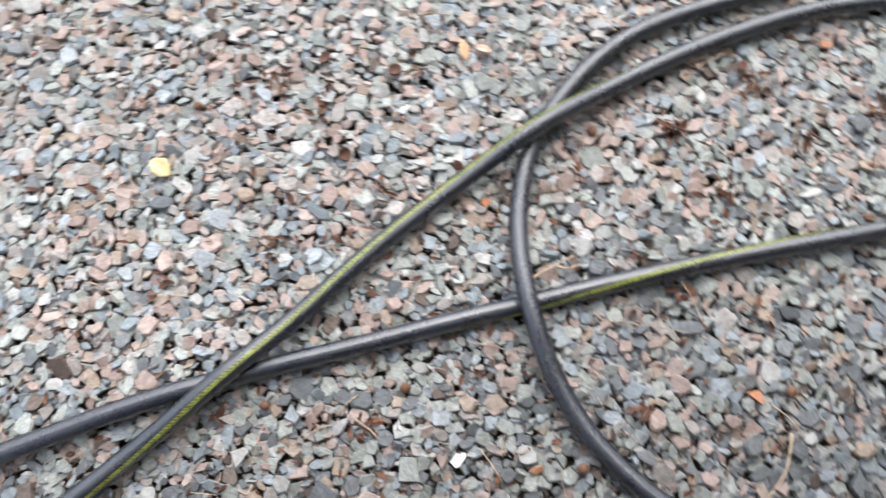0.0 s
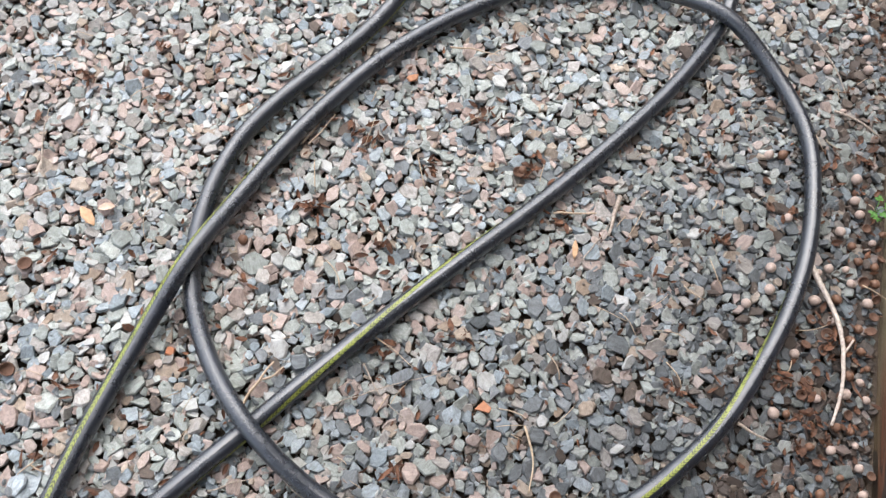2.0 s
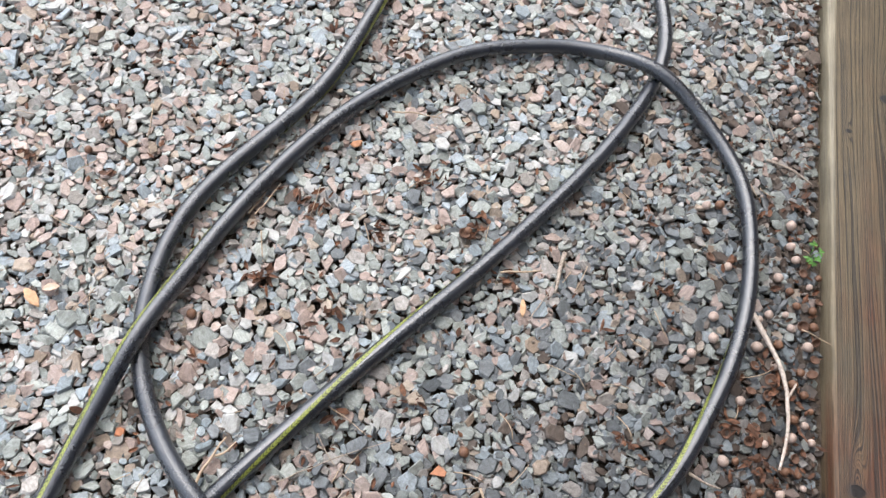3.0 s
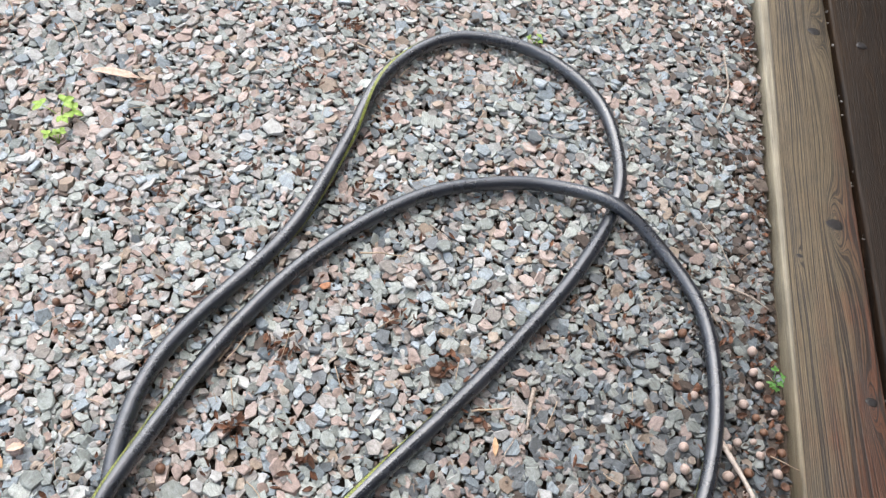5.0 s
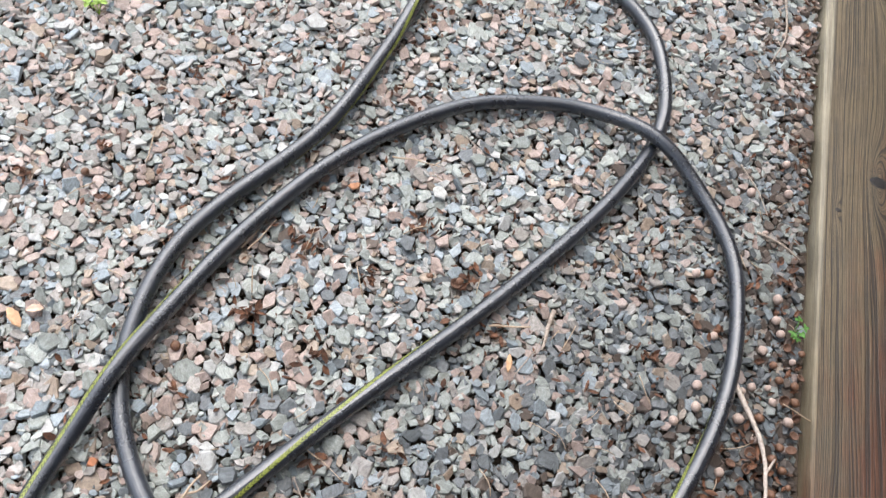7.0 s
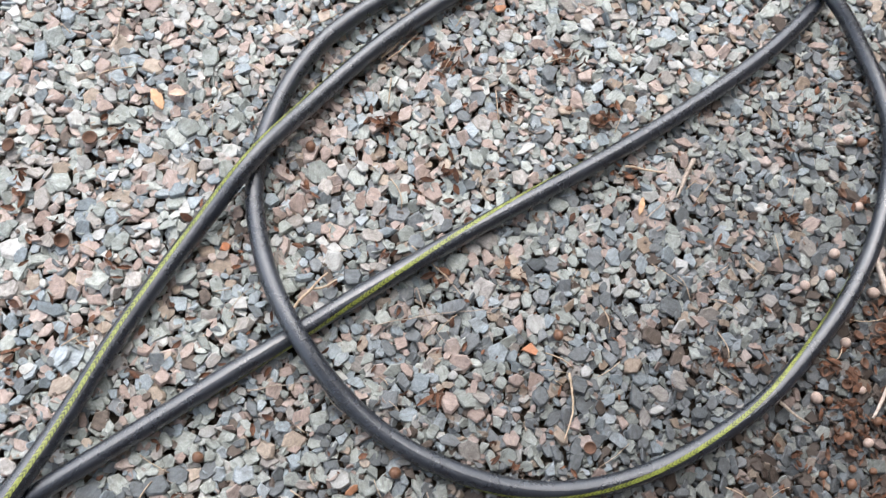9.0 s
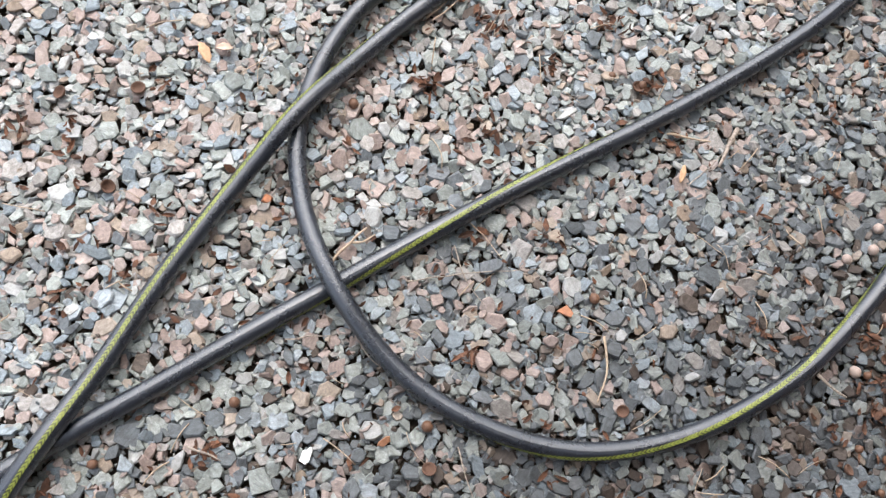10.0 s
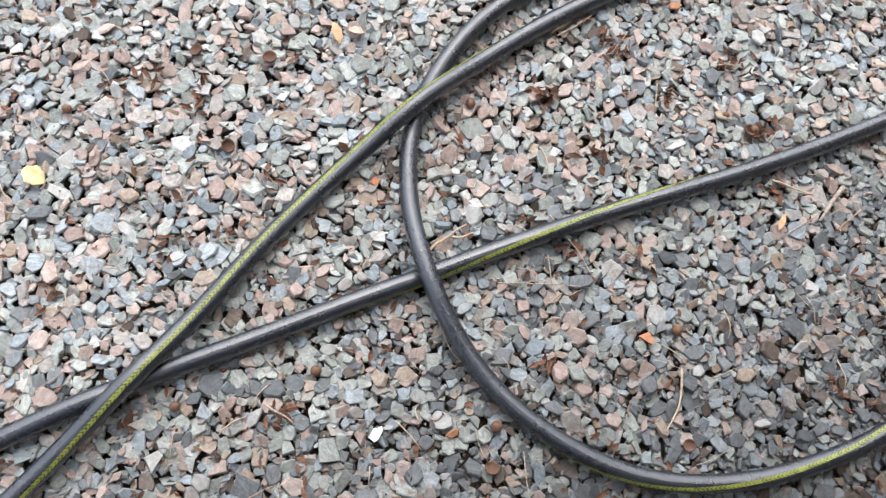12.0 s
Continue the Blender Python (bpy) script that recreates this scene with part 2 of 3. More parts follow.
SOIL, FAR_GRAVEL = soil_material(), far_gravel_material()
RUBBER, STRIPE = rubber_material(), stripe_material()
LITTER = plain_material("dead_leaf", (0.04, 0.02, 0.013), (0.155, 0.072, 0.04), 0.75, 220, True)
BARK = plain_material("twig_bark", (0.15, 0.115, 0.09), (0.42, 0.36, 0.3), 0.8, 350)
PALE_BARK = plain_material("pale_twig_bark", (0.26, 0.21, 0.175), (0.56, 0.49, 0.43), 0.8, 260)
STRAW = plain_material("dry_straw", (0.28, 0.205, 0.14), (0.47, 0.37, 0.27), 0.7, 300)
NUT = plain_material("acorn_kernel", (0.2, 0.14, 0.115), (0.5, 0.4, 0.345), 0.5, 330)
NUT_BROWN = plain_material("acorn_shell", (0.07, 0.036, 0.023), (0.21, 0.11, 0.066), 0.45, 330)
CAP = plain_material("acorn_cap", (0.05, 0.028, 0.019), (0.16, 0.085, 0.055), 0.8, 700)
LEAF_GREEN = plain_material("fresh_leaf", (0.14, 0.24, 0.03), (0.3, 0.44, 0.08), 0.5, 200)
LEAF_DARK = plain_material("shaded_leaf", (0.045, 0.13, 0.025), (0.12, 0.27, 0.06), 0.5, 200)
LEAF_YELLOW = plain_material("yellow_leaf", (0.52, 0.4, 0.17), (0.68, 0.56, 0.32), 0.6, 200)
LEAF_ORANGE = plain_material("orange_leaf", (0.42, 0.24, 0.13), (0.58, 0.38, 0.23), 0.6, 200)
LEAF_TAN = plain_material("tan_leaf", (0.38, 0.26, 0.19), (0.55, 0.42, 0.33), 0.7, 160)
KNOT = plain_material("timber_knot", (0.006, 0.006, 0.007), (0.03, 0.027, 0.026), 0.45, 500)
SHADE_WALL = plain_material("brown_shade_wall", (0.04, 0.03, 0.022), (0.065, 0.05, 0.038), 0.7, 12)
KNOTS = [(0.102, 0.692, 0.017, 18.0), (0.113, 1.107, 0.015, 16.0), (0.12, 0.412, 0.011, 9.0), (0.038, 0.128, 0.015, 12.0), (0.04, 0.622, 0.006, 4.0)]
TIMBER = timber_material("weathered_timber", 1.0, KNOTS, 1.3, (0.108, 0.083, 0.048), (0.074, 0.03, 0.0155))
# damp board: the weak light on it is put into these dark colours too
TIMBER_WET_DIM = timber_material("dim_damp_timber", 0.15, [(0.2, 1.1, 0.01, 14.0), (0.21, 0.4, 0.009, 9.0)], 4.1, (0.024, 0.014, 0.007), (0.016, 0.009, 0.005))


# ---- small tools ----
def part(name, bm, material, parent=None, label="", smooth=False):
    mesh = bpy.data.meshes.new(name)
    bm.to_mesh(mesh)
    bm.free()
    for polygon in mesh.polygons:
        polygon.use_smooth = smooth
    mesh.materials.append(material)
    ob = new(name, mesh)
    if parent is not None:
        ob.parent = parent
    if label:
        ob["label"] = label
    return ob


def spline(points, step):
    """Even steps along a smooth curve through the points (centripetal Catmull-Rom)."""
    pts = [np.array(p, float) for p in points]
    pts = [2 * pts[0] - pts[1]] + pts + [2 * pts[-1] - pts[-2]]
    out = []
    for p0, p1, p2, p3 in zip(pts, pts[1:], pts[2:], pts[3:]):
        t1 = np.linalg.norm(p1 - p0) ** 0.5
        t2 = t1 + np.linalg.norm(p2 - p1) ** 0.5
        t3 = t2 + np.linalg.norm(p3 - p2) ** 0.5
        for t in np.linspace(t1, t2, 24, endpoint=False):
            a1 = (t1 - t) / t1 * p0 + t / t1 * p1
            a2 = (t2 - t) / (t2 - t1) * p1 + (t - t1) / (t2 - t1) * p2
            a3 = (t3 - t) / (t3 - t2) * p2 + (t - t2) / (t3 - t2) * p3
            b1 = (t2 - t) / t2 * a1 + t / t2 * a2
            b2 = (t3 - t) / (t3 - t1) * a2 + (t - t1) / (t3 - t1) * a3
            out.append((t2 - t) / (t2 - t1) * b1 + (t - t1) / (t2 - t1) * b2)
    out.append(pts[-2])
    out = np.array(out)
    run = np.concatenate([[0], np.cumsum(np.linalg.norm(np.diff(out, axis=0), axis=1))])
    even = np.linspace(0, run[-1], max(3, int(run[-1] / step)))
    return np.stack([np.interp(even, run, out[:, k]) for k in range(out.shape[1])], 1), even


def tube(line, radii, sides=7, closed=True):
    """A bmesh tube along a line of points, with its own radius at each."""
    bm = bmesh.new()
    rings = []
    for i, p in enumerate(line):
        way = Vector(line[min(i + 1, len(line) - 1)]) - Vector(line[max(i - 1, 0)])
        side = way.cross(Vector((0, 0, 1)))
        side = side.normalized() if side.length > 1e-9 else Vector((1, 0, 0))
        up = side.cross(way).normalized()
        rings.append([bm.verts.new(Vector(p) + (side * math.cos(a) + up * math.sin(a)) * radii[i]) for a in (2 * math.pi * k / sides for k in range(sides))])
    for a, b in zip(rings, rings[1:]):
        for k in range(sides):
            bm.faces.new((a[k], a[(k + 1) % sides], b[(k + 1) % sides], b[k]))
    if closed:
        bm.faces.new(rings[0][::-1])
        bm.faces.new(rings[-1])
    bmesh.ops.recalc_face_normals(bm, faces=bm.faces)
    return bm


# ---- ground ----
BOARD_X, BOARD_TURN, BOARD_TOP, FACE = 0.704, 12.03, 0.008, 0.013
EDGE_COS, EDGE_SIN = math.cos(radians(BOARD_TURN)), math.sin(radians(BOARD_TURN))


def edge_distance(x, y):
    """How far a place lies from the timber's face, on the gravel's side."""
    return FACE + (BOARD_X - x) * EDGE_COS - y * EDGE_SIN


bm = bmesh.new()
bmesh.ops.create_grid(bm, x_segments=8, y_segments=8, size=40)
ground = tagged(part("ground", bm, FAR_GRAVEL), "grey gravel ground that stretches away on all sides", "ground", kind="structure")
ground.location.z = -0.027
bm = bmesh.new()
bmesh.ops.create_grid(bm, x_segments=60, y_segments=80, size=1)
for v in bm.verts:
    v.co = Vector((-0.05 + v.co.x * 1.02, 0.325 + v.co.y * 1.29, -0.021 + 0.003 * noise.noise((v.co.x * 22, v.co.y * 25, 0))))
tagged(part("soil_bed", bm, SOIL, None, "", True), "dark damp soil under the gravel", "soil", kind="structure")

# ---- hose path: a loop over itself, a second smaller bend, then straight back under both ----
HOSE_R = 0.0099
HOSE_A = [(0.075, -1.512), (-0.006, -0.905), (-0.031, -0.660), (-0.049, -0.436), (-0.075, -0.246), (-0.080, -0.051), (-0.063, 0.134), (-0.009, 0.320), (0.088, 0.473),
          (0.154, 0.524), (0.227, 0.561), (0.306, 0.569), (0.377, 0.552), (0.445, 0.511), (0.495, 0.456), (0.524, 0.381), (0.539, 0.304), (0.541, 0.228), (0.529, 0.139), (0.504, 0.042)]
HOSE_B = [(0.432, -0.087), (0.344, -0.164), (0.219, -0.200), (0.110, -0.188), (0.009, -0.141), (-0.070, -0.064), (-0.095, -0.008), (-0.111, 0.060), (-0.112, 0.119), (-0.099, 0.180),
          (-0.051, 0.338), (-0.043, 0.505), (-0.044, 0.648)]
HOSE_C = [(0.016, 0.767), (0.082, 0.799), (0.157, 0.807), (0.231, 0.782), (0.284, 0.740), (0.339, 0.611), (0.325, 0.476), (0.253, 0.263), (0.138, 0.007),
          (0.065, -0.168), (-0.007, -0.354), (-0.067, -0.509), (-0.122, -0.711), (-0.173, -0.884), (-0.459, -1.613)]
hose_xy, hose_s = spline(HOSE_A + HOSE_B + HOSE_C, 0.004)
# a hose bends stiffly: even the curve out over a few centimetres
soften = np.exp(-0.5 * (np.arange(-18, 19) / 5.0) ** 2)
soften /= soften.sum()
hose_xy = np.stack([np.convolve(np.pad(hose_xy[:, k], 18, "reflect", reflect_type="odd"), soften, "valid") for k in (0, 1)], 1)
hose_z = np.full(len(hose_xy), HOSE_R + 0.0005)
hose_z += np.array([0.0012 * noise.noise((s * 9, 3.1, 0)) for s in hose_s])


def hose_at(x, y, first, last):
    """Index of the hose's nearest point to a place, within a stretch given as parts of its length."""
    lo, hi = int(first * len(hose_xy)), int(last * len(hose_xy))
    return lo + int(np.argmin(np.hypot(hose_xy[lo:hi, 0] - x, hose_xy[lo:hi, 1] - y)))


# where the upper run climbs over the lower one
total = len(hose_xy)
gap = np.hypot(hose_xy[:, None, 0] - hose_xy[None, ::1, 0], hose_xy[:, None, 1] - hose_xy[None, :, 1])
apart = np.abs(np.arange(total)[:, None] - np.arange(total)[None, :]) > 40
close = np.where((gap < 0.0032) & apart)
crossings = []
for i, j in zip(*close):
    if i < j and all(abs(i - a) > 15 for a, b in crossings):
        crossings.append((i, j))
for over, under in crossings:
    away = np.abs(hose_s - hose_s[over])
    hose_z += 0.0165 * np.exp(-(away / 0.07) ** 2)
    away = np.abs(hose_s - hose_s[under])
    hose_z -= 0.0035 * np.exp(-(away / 0.035) ** 2)


def hose_frames():
    pts = [Vector((x, y, z)) for (x, y), z in zip(hose_xy, hose_z)]
    out = []
    for i, p in enumerate(pts):
        way = (pts[min(i + 1, len(pts) - 1)] - pts[max(i - 1, 0)]).normalized()
        left = Vector((0, 0, 1)).cross(way).normalized()
        out.append((p, left, way.cross(left).normalized()))
    return out


def sweep(frames, run, angles, radius, v_range):
    """A bmesh with UV (metres along, share across) swept along the hose: one list of angles from the top, left positive, a station."""
    bm = bmesh.new()
    layer = bm.loops.layers.uv.new("UVMap")
    rings = [[bm.verts.new(p + (left * math.sin(a) + up * math.cos(a)) * radius) for a in row] for (p, left, up), row in zip(frames, angles)]
    n = len(angles[0])
    for i in range(len(rings) - 1):
        for k in range(n - 1):
            f = bm.faces.new((rings[i][k], rings[i + 1][k], rings[i + 1][k + 1], rings[i][k + 1]))
            f.smooth = True
            for loop, (ii, kk) in zip(f.loops, ((i, k), (i + 1, k), (i + 1, k + 1), (i, k + 1))):
                loop[layer].uv = (run[ii], v_range * kk / (n - 1))
    return bm


frames_h = hose_frames()
around = [[-2 * math.pi * k / 22 for k in range(23)]] * total
garden_hose = new("garden_hose")
tagged(garden_hose, "black rubber garden hose with a yellow-green stripe, looped loosely on gravel", "hose")
part("hose_jacket", sweep(frames_h, hose_s, around, HOSE_R, 1.0), RUBBER, garden_hose, "", True)
# the stripe's turn round the hose: a place on the path and degrees from the top, left positive
STRIPE_KEYS = [(-0.006, -0.905, 0.0, 0.3, -100), (-0.031, -0.646, 0.0, 0.3, -62), (-0.047, -0.435, 0.0, 0.3, -12), (-0.072, -0.264, 0.0, 0.3, 12), (-0.082, -0.145, 0.0, 0.3, 27), (-0.084, -0.048, 0.0, 0.3, 40),
               (-0.077, 0.065, 0.0, 0.3, 60), (-0.048, 0.203, 0.0, 0.3, 92), (0.308, 0.578, 0.1, 0.4, 200), (0.531, 0.347, 0.2, 0.5, 222), (0.539, 0.208, 0.2, 0.5, 262),
               (0.528, 0.134, 0.2, 0.5, 300), (0.504, 0.042, 0.2, 0.5, 335), (0.432, -0.087, 0.2, 0.5, 378), (0.344, -0.164, 0.2, 0.5, 420), (0.274, -0.189, 0.3, 0.6, 455)]
STRIPE_KEYS += [(-0.110, 0.060, 0.4, 0.65, 560), (-0.051, 0.338, 0.4, 0.7, 630), (-0.043, 0.505, 0.4, 0.7, 668), (-0.045, 0.607, 0.4, 0.75, 712), (-0.028, 0.714, 0.4, 0.75, 765),
                (0.016, 0.767, 0.5, 0.8, 800), (0.231, 0.782, 0.5, 0.8, 920), (0.325, 0.476, 0.6, 0.9, 945), (0.253, 0.263, 0.6, 0.95, 982), (0.200, 0.135, 0.7, 0.95, 1010),
                (0.158, 0.041, 0.7, 0.95, 1050), (0.109, -0.067, 0.7, 0.97, 1095), (0.050, -0.212, 0.7, 0.98, 1165), (-0.067, -0.509, 0.8, 1.0, 1230)]
key_at = [hose_at(x, y, a, b) for x, y, a, b, turn in STRIPE_KEYS]
turns = np.radians(np.interp(np.arange(total), key_at, [k[4] for k in STRIPE_KEYS]))
HALF = 0.0022 / HOSE_R
lanes = [[a + HALF * f for f in (1, 0.5, 0, -0.5, -1)] for a in turns]
part("stripe", sweep(frames_h, hose_s, lanes, HOSE_R + 0.00018, 1.0), STRIPE, garden_hose, "yellow-green stitched stripe", True)

# ---- timber edging ----
def board(name, x0, x1, y0, y1, top, bottom, material, label, wane):
    bm = bmesh.new()
    bmesh.ops.create_cube(bm, size=1)
    for v in bm.verts:
        v.co = Vector((x0 + (v.co.x + 0.5) * (x1 - x0), y0 + (v.co.y + 0.5) * (y1 - y0), bottom + (v.co.z + 0.5) * (top - bottom)))
    long_edges = [e for e in bm.edges if abs(e.verts[0].co.y - e.verts[1].co.y) > 0.1]
    bmesh.ops.bevel(bm, geom=long_edges, offset=0.006, segments=4, profile=0.5, affect="EDGES")
    bmesh.ops.subdivide_edges(bm, edges=[e for e in bm.edges if abs(e.verts[0].co.y - e.verts[1].co.y) > 0.1], cuts=160, use_grid_fill=True)
    for v in bm.verts:
        v.co.x += 0.0016 * noise.noise((v.co.y * 5, x0 * 9, 1)) + wane * 0.0012 * noise.noise((v.co.y * 40, v.co.z * 60, 2))
        v.co.z += 0.0012 * noise.noise((v.co.y * 4, v.co.x * 12, 3))
    ob = tagged(part(name, bm, material, None, "", True), label, "timber")
    ob.matrix_world = pose(BOARD_X, 0, 0, 0, 0, BOARD_TURN)
    return ob


edging = board("edging_timber", FACE, 0.141, -0.595, 2.2, BOARD_TOP, -0.03, TIMBER, "weathered grey-brown timber board edging the gravel, pale along its worn edge", 1.0)
dim_board = board("edging_timber", 0.152, 0.288, -0.595, 2.2, BOARD_TOP - 0.002, -0.03, TIMBER_WET_DIM, "damp dark brown timber board behind the edging, darkened further for weak light", 0.6)

for kx, ky, size, owner in [(k[0], k[1], k[2], edging) for k in KNOTS] + [(0.2, 1.1, 0.012, dim_board)]:
    bm = bmesh.new()
    rings = []
    for share, high in ((1.0, -0.0006), (0.8, 0.0007), (0.5, 0.0012), (0.2, 0.0009)):
        rings.append([bm.verts.new((kx + size * 0.85 * share * (1 + 0.15 * math.sin(k * 0.9 + kx * 50)) * math.cos(k * math.pi / 10), ky + size * 0.65 * share * math.sin(k * math.pi / 10), BOARD_TOP - 0.0004 + high)) for k in range(20)])
    for a, b in zip(rings, rings[1:]):
        for k in range(20):
            bm.faces.new((a[k], a[(k + 1) % 20], b[(k + 1) % 20], b[k]))
    bm.faces.new(rings[-1])
    part("knot", bm, KNOT, owner, "dark cracked knot", True)

# an unseen wall added behind the boards closes that side and cuts sky light
bm = bmesh.new()
bmesh.ops.create_cube(bm, size=1)
shade_wall_side = tagged(part("shade_wall_side", bm, SHADE_WALL), "plain dark brown wall added unseen behind the timber boards to block sky light", "wall", kind="structure")
shade_wall_side.matrix_world = pose(BOARD_X, 0, 0, 0, 0, BOARD_TURN) @ Matrix.LocRotScale((0.39, 1.75, 2.48), None, (0.2, 5.2, 5.0))

# another unseen wall, added behind the viewer to dim the near gravel
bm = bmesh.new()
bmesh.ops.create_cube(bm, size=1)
shade_wall_back = tagged(part("shade_wall_back", bm, SHADE_WALL), "plain dark brown wall added unseen behind the viewer to block sky light", "wall", kind="structure")
shade_wall_back.matrix_world = pose(BOARD_X, 0, 0, 0, 0, BOARD_TURN) @ Matrix.LocRotScale((-0.13, -0.7, 1.28), None, (1.24, 0.2, 2.62))


# ---- gravel ----
def chips(count, points, squash, seed):
    """Shapes of angular stone chips: vertices (longest half-width 1) and triangles."""
    rng = np.random.default_rng(seed)
    shapes = []
    for _ in range(count):
        bm = bmesh.new()
        # an irregular polygon, thick in the middle, with a smaller flat top and bottom
        sides, wide, thick = int(rng.integers(*points)), rng.uniform(0.48, 0.95), rng.uniform(*squash)
        angles = np.sort((np.arange(sides) + rng.uniform(-0.33, 0.33, sides)) * 2 * math.pi / sides)
        slope = rng.normal(0, 0.16, 2)
        for inset, level in ((rng.uniform(0.78, 1.0), thick), (1.0, rng.uniform(-0.6, 0.6) * thick), (rng.uniform(0.6, 0.95), -thick)):
            for a in angles:
                r = inset * rng.uniform(0.85, 1.1)
                px, py = r * math.cos(a), wide * r * math.sin(a)
                bm.verts.new((px, py, level + slope[0] * px + slope[1] * py))
        hull = bmesh.ops.convex_hull(bm, input=bm.verts)
        bmesh.ops.delete(bm, geom=[g for g in hull["geom_interior"] if isinstance(g, bmesh.types.BMVert)], context="VERTS")
        bmesh.ops.triangulate(bm, faces=bm.faces)
        bm.verts.index_update()
        v = np.array([x.co for x in bm.verts])
        v /= np.abs(v[:, :2]).max()
        shapes.append((v, np.array([[x.index for x in f.verts] for f in bm.faces])))
        bm.free()
    return shapes


def scatter(shapes, places, sizes, tilt, slots, seed):
    """Vertices, triangles and slots of many chips, each turned at random about the upright and tilted a little."""
    rng = np.random.default_rng(seed)
    vs, fs, ms, base = [], [], [], 0
    for place, size, slot in zip(places, sizes, slots):
        v, f = shapes[rng.integers(len(shapes))]
        a, b, c = rng.uniform(0, 6.2832), rng.normal(0, tilt), rng.normal(0, tilt)
        ca, sa, cb, sb, cc, sc = math.cos(a), math.sin(a), math.cos(b), math.sin(b), math.cos(c), math.sin(c)
        turn = np.array(((ca, -sa, 0), (sa, ca, 0), (0, 0, 1))) @ np.array(((1, 0, 0), (0, cb, -sb), (0, sb, cb))) @ np.array(((cc, 0, sc), (0, 1, 0), (-sc, 0, cc)))
        vs.append((v * size) @ turn.T + place)
        fs.append(f + base)
        ms.append(np.full(len(f), slot))
        base += len(v)
    return np.concatenate(vs), np.concatenate(fs), np.concatenate(ms)


def mesh_of(name, v, f, slots, materials):
    mesh = bpy.data.meshes.new(name)
    mesh.vertices.add(len(v))
    mesh.vertices.foreach_set("co", v.astype(np.float32).ravel())
    mesh.loops.add(f.size)
    mesh.loops.foreach_set("vertex_index", f.astype(np.int32).ravel())
    mesh.polygons.add(len(f))
    mesh.polygons.foreach_set("loop_start", np.arange(0, f.size, 3, dtype=np.int32))
    mesh.polygons.foreach_set("material_index", slots.astype(np.int32))
    for material in materials:
        mesh.materials.append(material)
    mesh.update(calc_edges=True)
    mesh.shade_flat()
    return mesh


HOSE_CELLS = {}
for (hx, hy), hz in zip(hose_xy, hose_z):
    HOSE_CELLS.setdefault((int(hx // 0.03), int(hy // 0.03)), []).append((hx, hy, hz))


def under_hose(x, y):
    cx, cy = int(x // 0.03), int(y // 0.03)
    best, low = 9.0, 9.0
    for i in (cx - 1, cx, cx + 1):
        for j in (cy - 1, cy, cy + 1):
            for hx, hy, hz in HOSE_CELLS.get((i, j), ()):
                d = math.hypot(hx - x, hy - y)
                if d < 0.02:
                    low = min(low, hz)
                best = min(best, d)
    return best, low


LEFT, BOTTOM, TOP = -1.05, -0.95, 1.6
rng = np.random.default_rng(5)
SLOTS = ["grey_green", "blue_grey", "mid_grey", "pale", "pink", "tan", "brown", "dark"]
taken = {}
stones = []


def trench(x, y):
    """How far the gravel has sunk beside the timber."""
    return (0.021 if y < 0.45 else 0.021 - 0.05 * min(y - 0.45, 0.36)) * math.exp(-max(edge_distance(x, y), 0) / 0.03)


def place_stones(tries, low, high, pack):
    for x, y, r in zip(rng.uniform(LEFT, 0.95, tries), rng.uniform(BOTTOM, TOP, tries), rng.uniform(low, high, tries)):
        if edge_distance(x, y) < r * 0.8 + 0.006:
            continue
        cx, cy = int(x // 0.024), int(y // 0.024)
        if any((x - a) ** 2 + (y - b) ** 2 < (pack * (r + c)) ** 2 for i in (cx - 1, cx, cx + 1) for j in (cy - 1, cy, cy + 1) for a, b, c in taken.get((i, j), ())):
            continue
        taken.setdefault((cx, cy), []).append((x, y, r))
        stones.append((x, y, r))


def singled(x, y, r):
    """Keeps the gravel clear of a stone that is a thing of its own."""
    taken.setdefault((int(x // 0.024), int(y // 0.024)), []).append((x, y, r))


# stones that stand out, each a thing of its own: place and half-width
PALE = [(-0.003, 0.004, 9), (0.010, 0.021, 8), (0.096, 0.228, 8), (0.209, 0.343, 12), (0.213, 0.306, 11), (0.280, 0.182, 11), (-0.059, -0.423, 12), (-0.040, -0.371, 10),
        (-0.135, -0.440, 9), (-0.022, -0.398, 9), (-0.067, -0.309, 7), (0.023, -0.487, 11), (0.067, -0.469, 10), (0.317, 0.073, 9), (-0.030, -0.123, 10)]
PALE_MORE = [(-0.219, -0.151, 9), (0.161, 0.070, 9), (0.395, 0.080, 11), (-0.146, 0.487, 15), (0.292, 0.193, 12), (0.206, 0.345, 11), (0.213, 0.311, 11),
             (-0.260, 0.591, 13), (0.230, 0.360, 8), (0.244, 0.376, 8), (0.383, 0.277, 9)]
PINK = [(-0.204, -0.243, 10), (-0.246, -0.090, 9), (-0.056, -0.444, 11), (0.010, -0.521, 9), (-0.015, -0.279, 10), (0.152, 0.274, 9), (0.003, -0.018, 9), (0.276, -0.076, 10),
        (0.232, -0.135, 12), (0.151, 0.279, 10), (0.359, 0.350, 8), (-0.026, 0.527, 11), (0.303, 0.257, 9), (0.067, 0.158, 9)]
ORANGE = [(-0.054, -0.064, 8), (-0.049, -0.138, 7), (-0.024, -0.354, 9), (0.271, -0.041, 9), (0.200, -0.261, 8), (0.021, 0.289, 8)]
TAN = [(-0.081, -0.542, 10), (0.155, 0.223, 9), (0.372, 0.011, 12), (0.435, 0.114, 8), (-0.204, -0.340, 11)]
DARK = [(0.026, -0.272, 11), (0.179, -0.051, 13), (0.306, -0.075, 12), (0.392, -0.016, 15), (0.335, -0.041, 12), (0.075, -0.087, 13), (0.115, 0.253, 12), (0.417, 0.550, 13)]
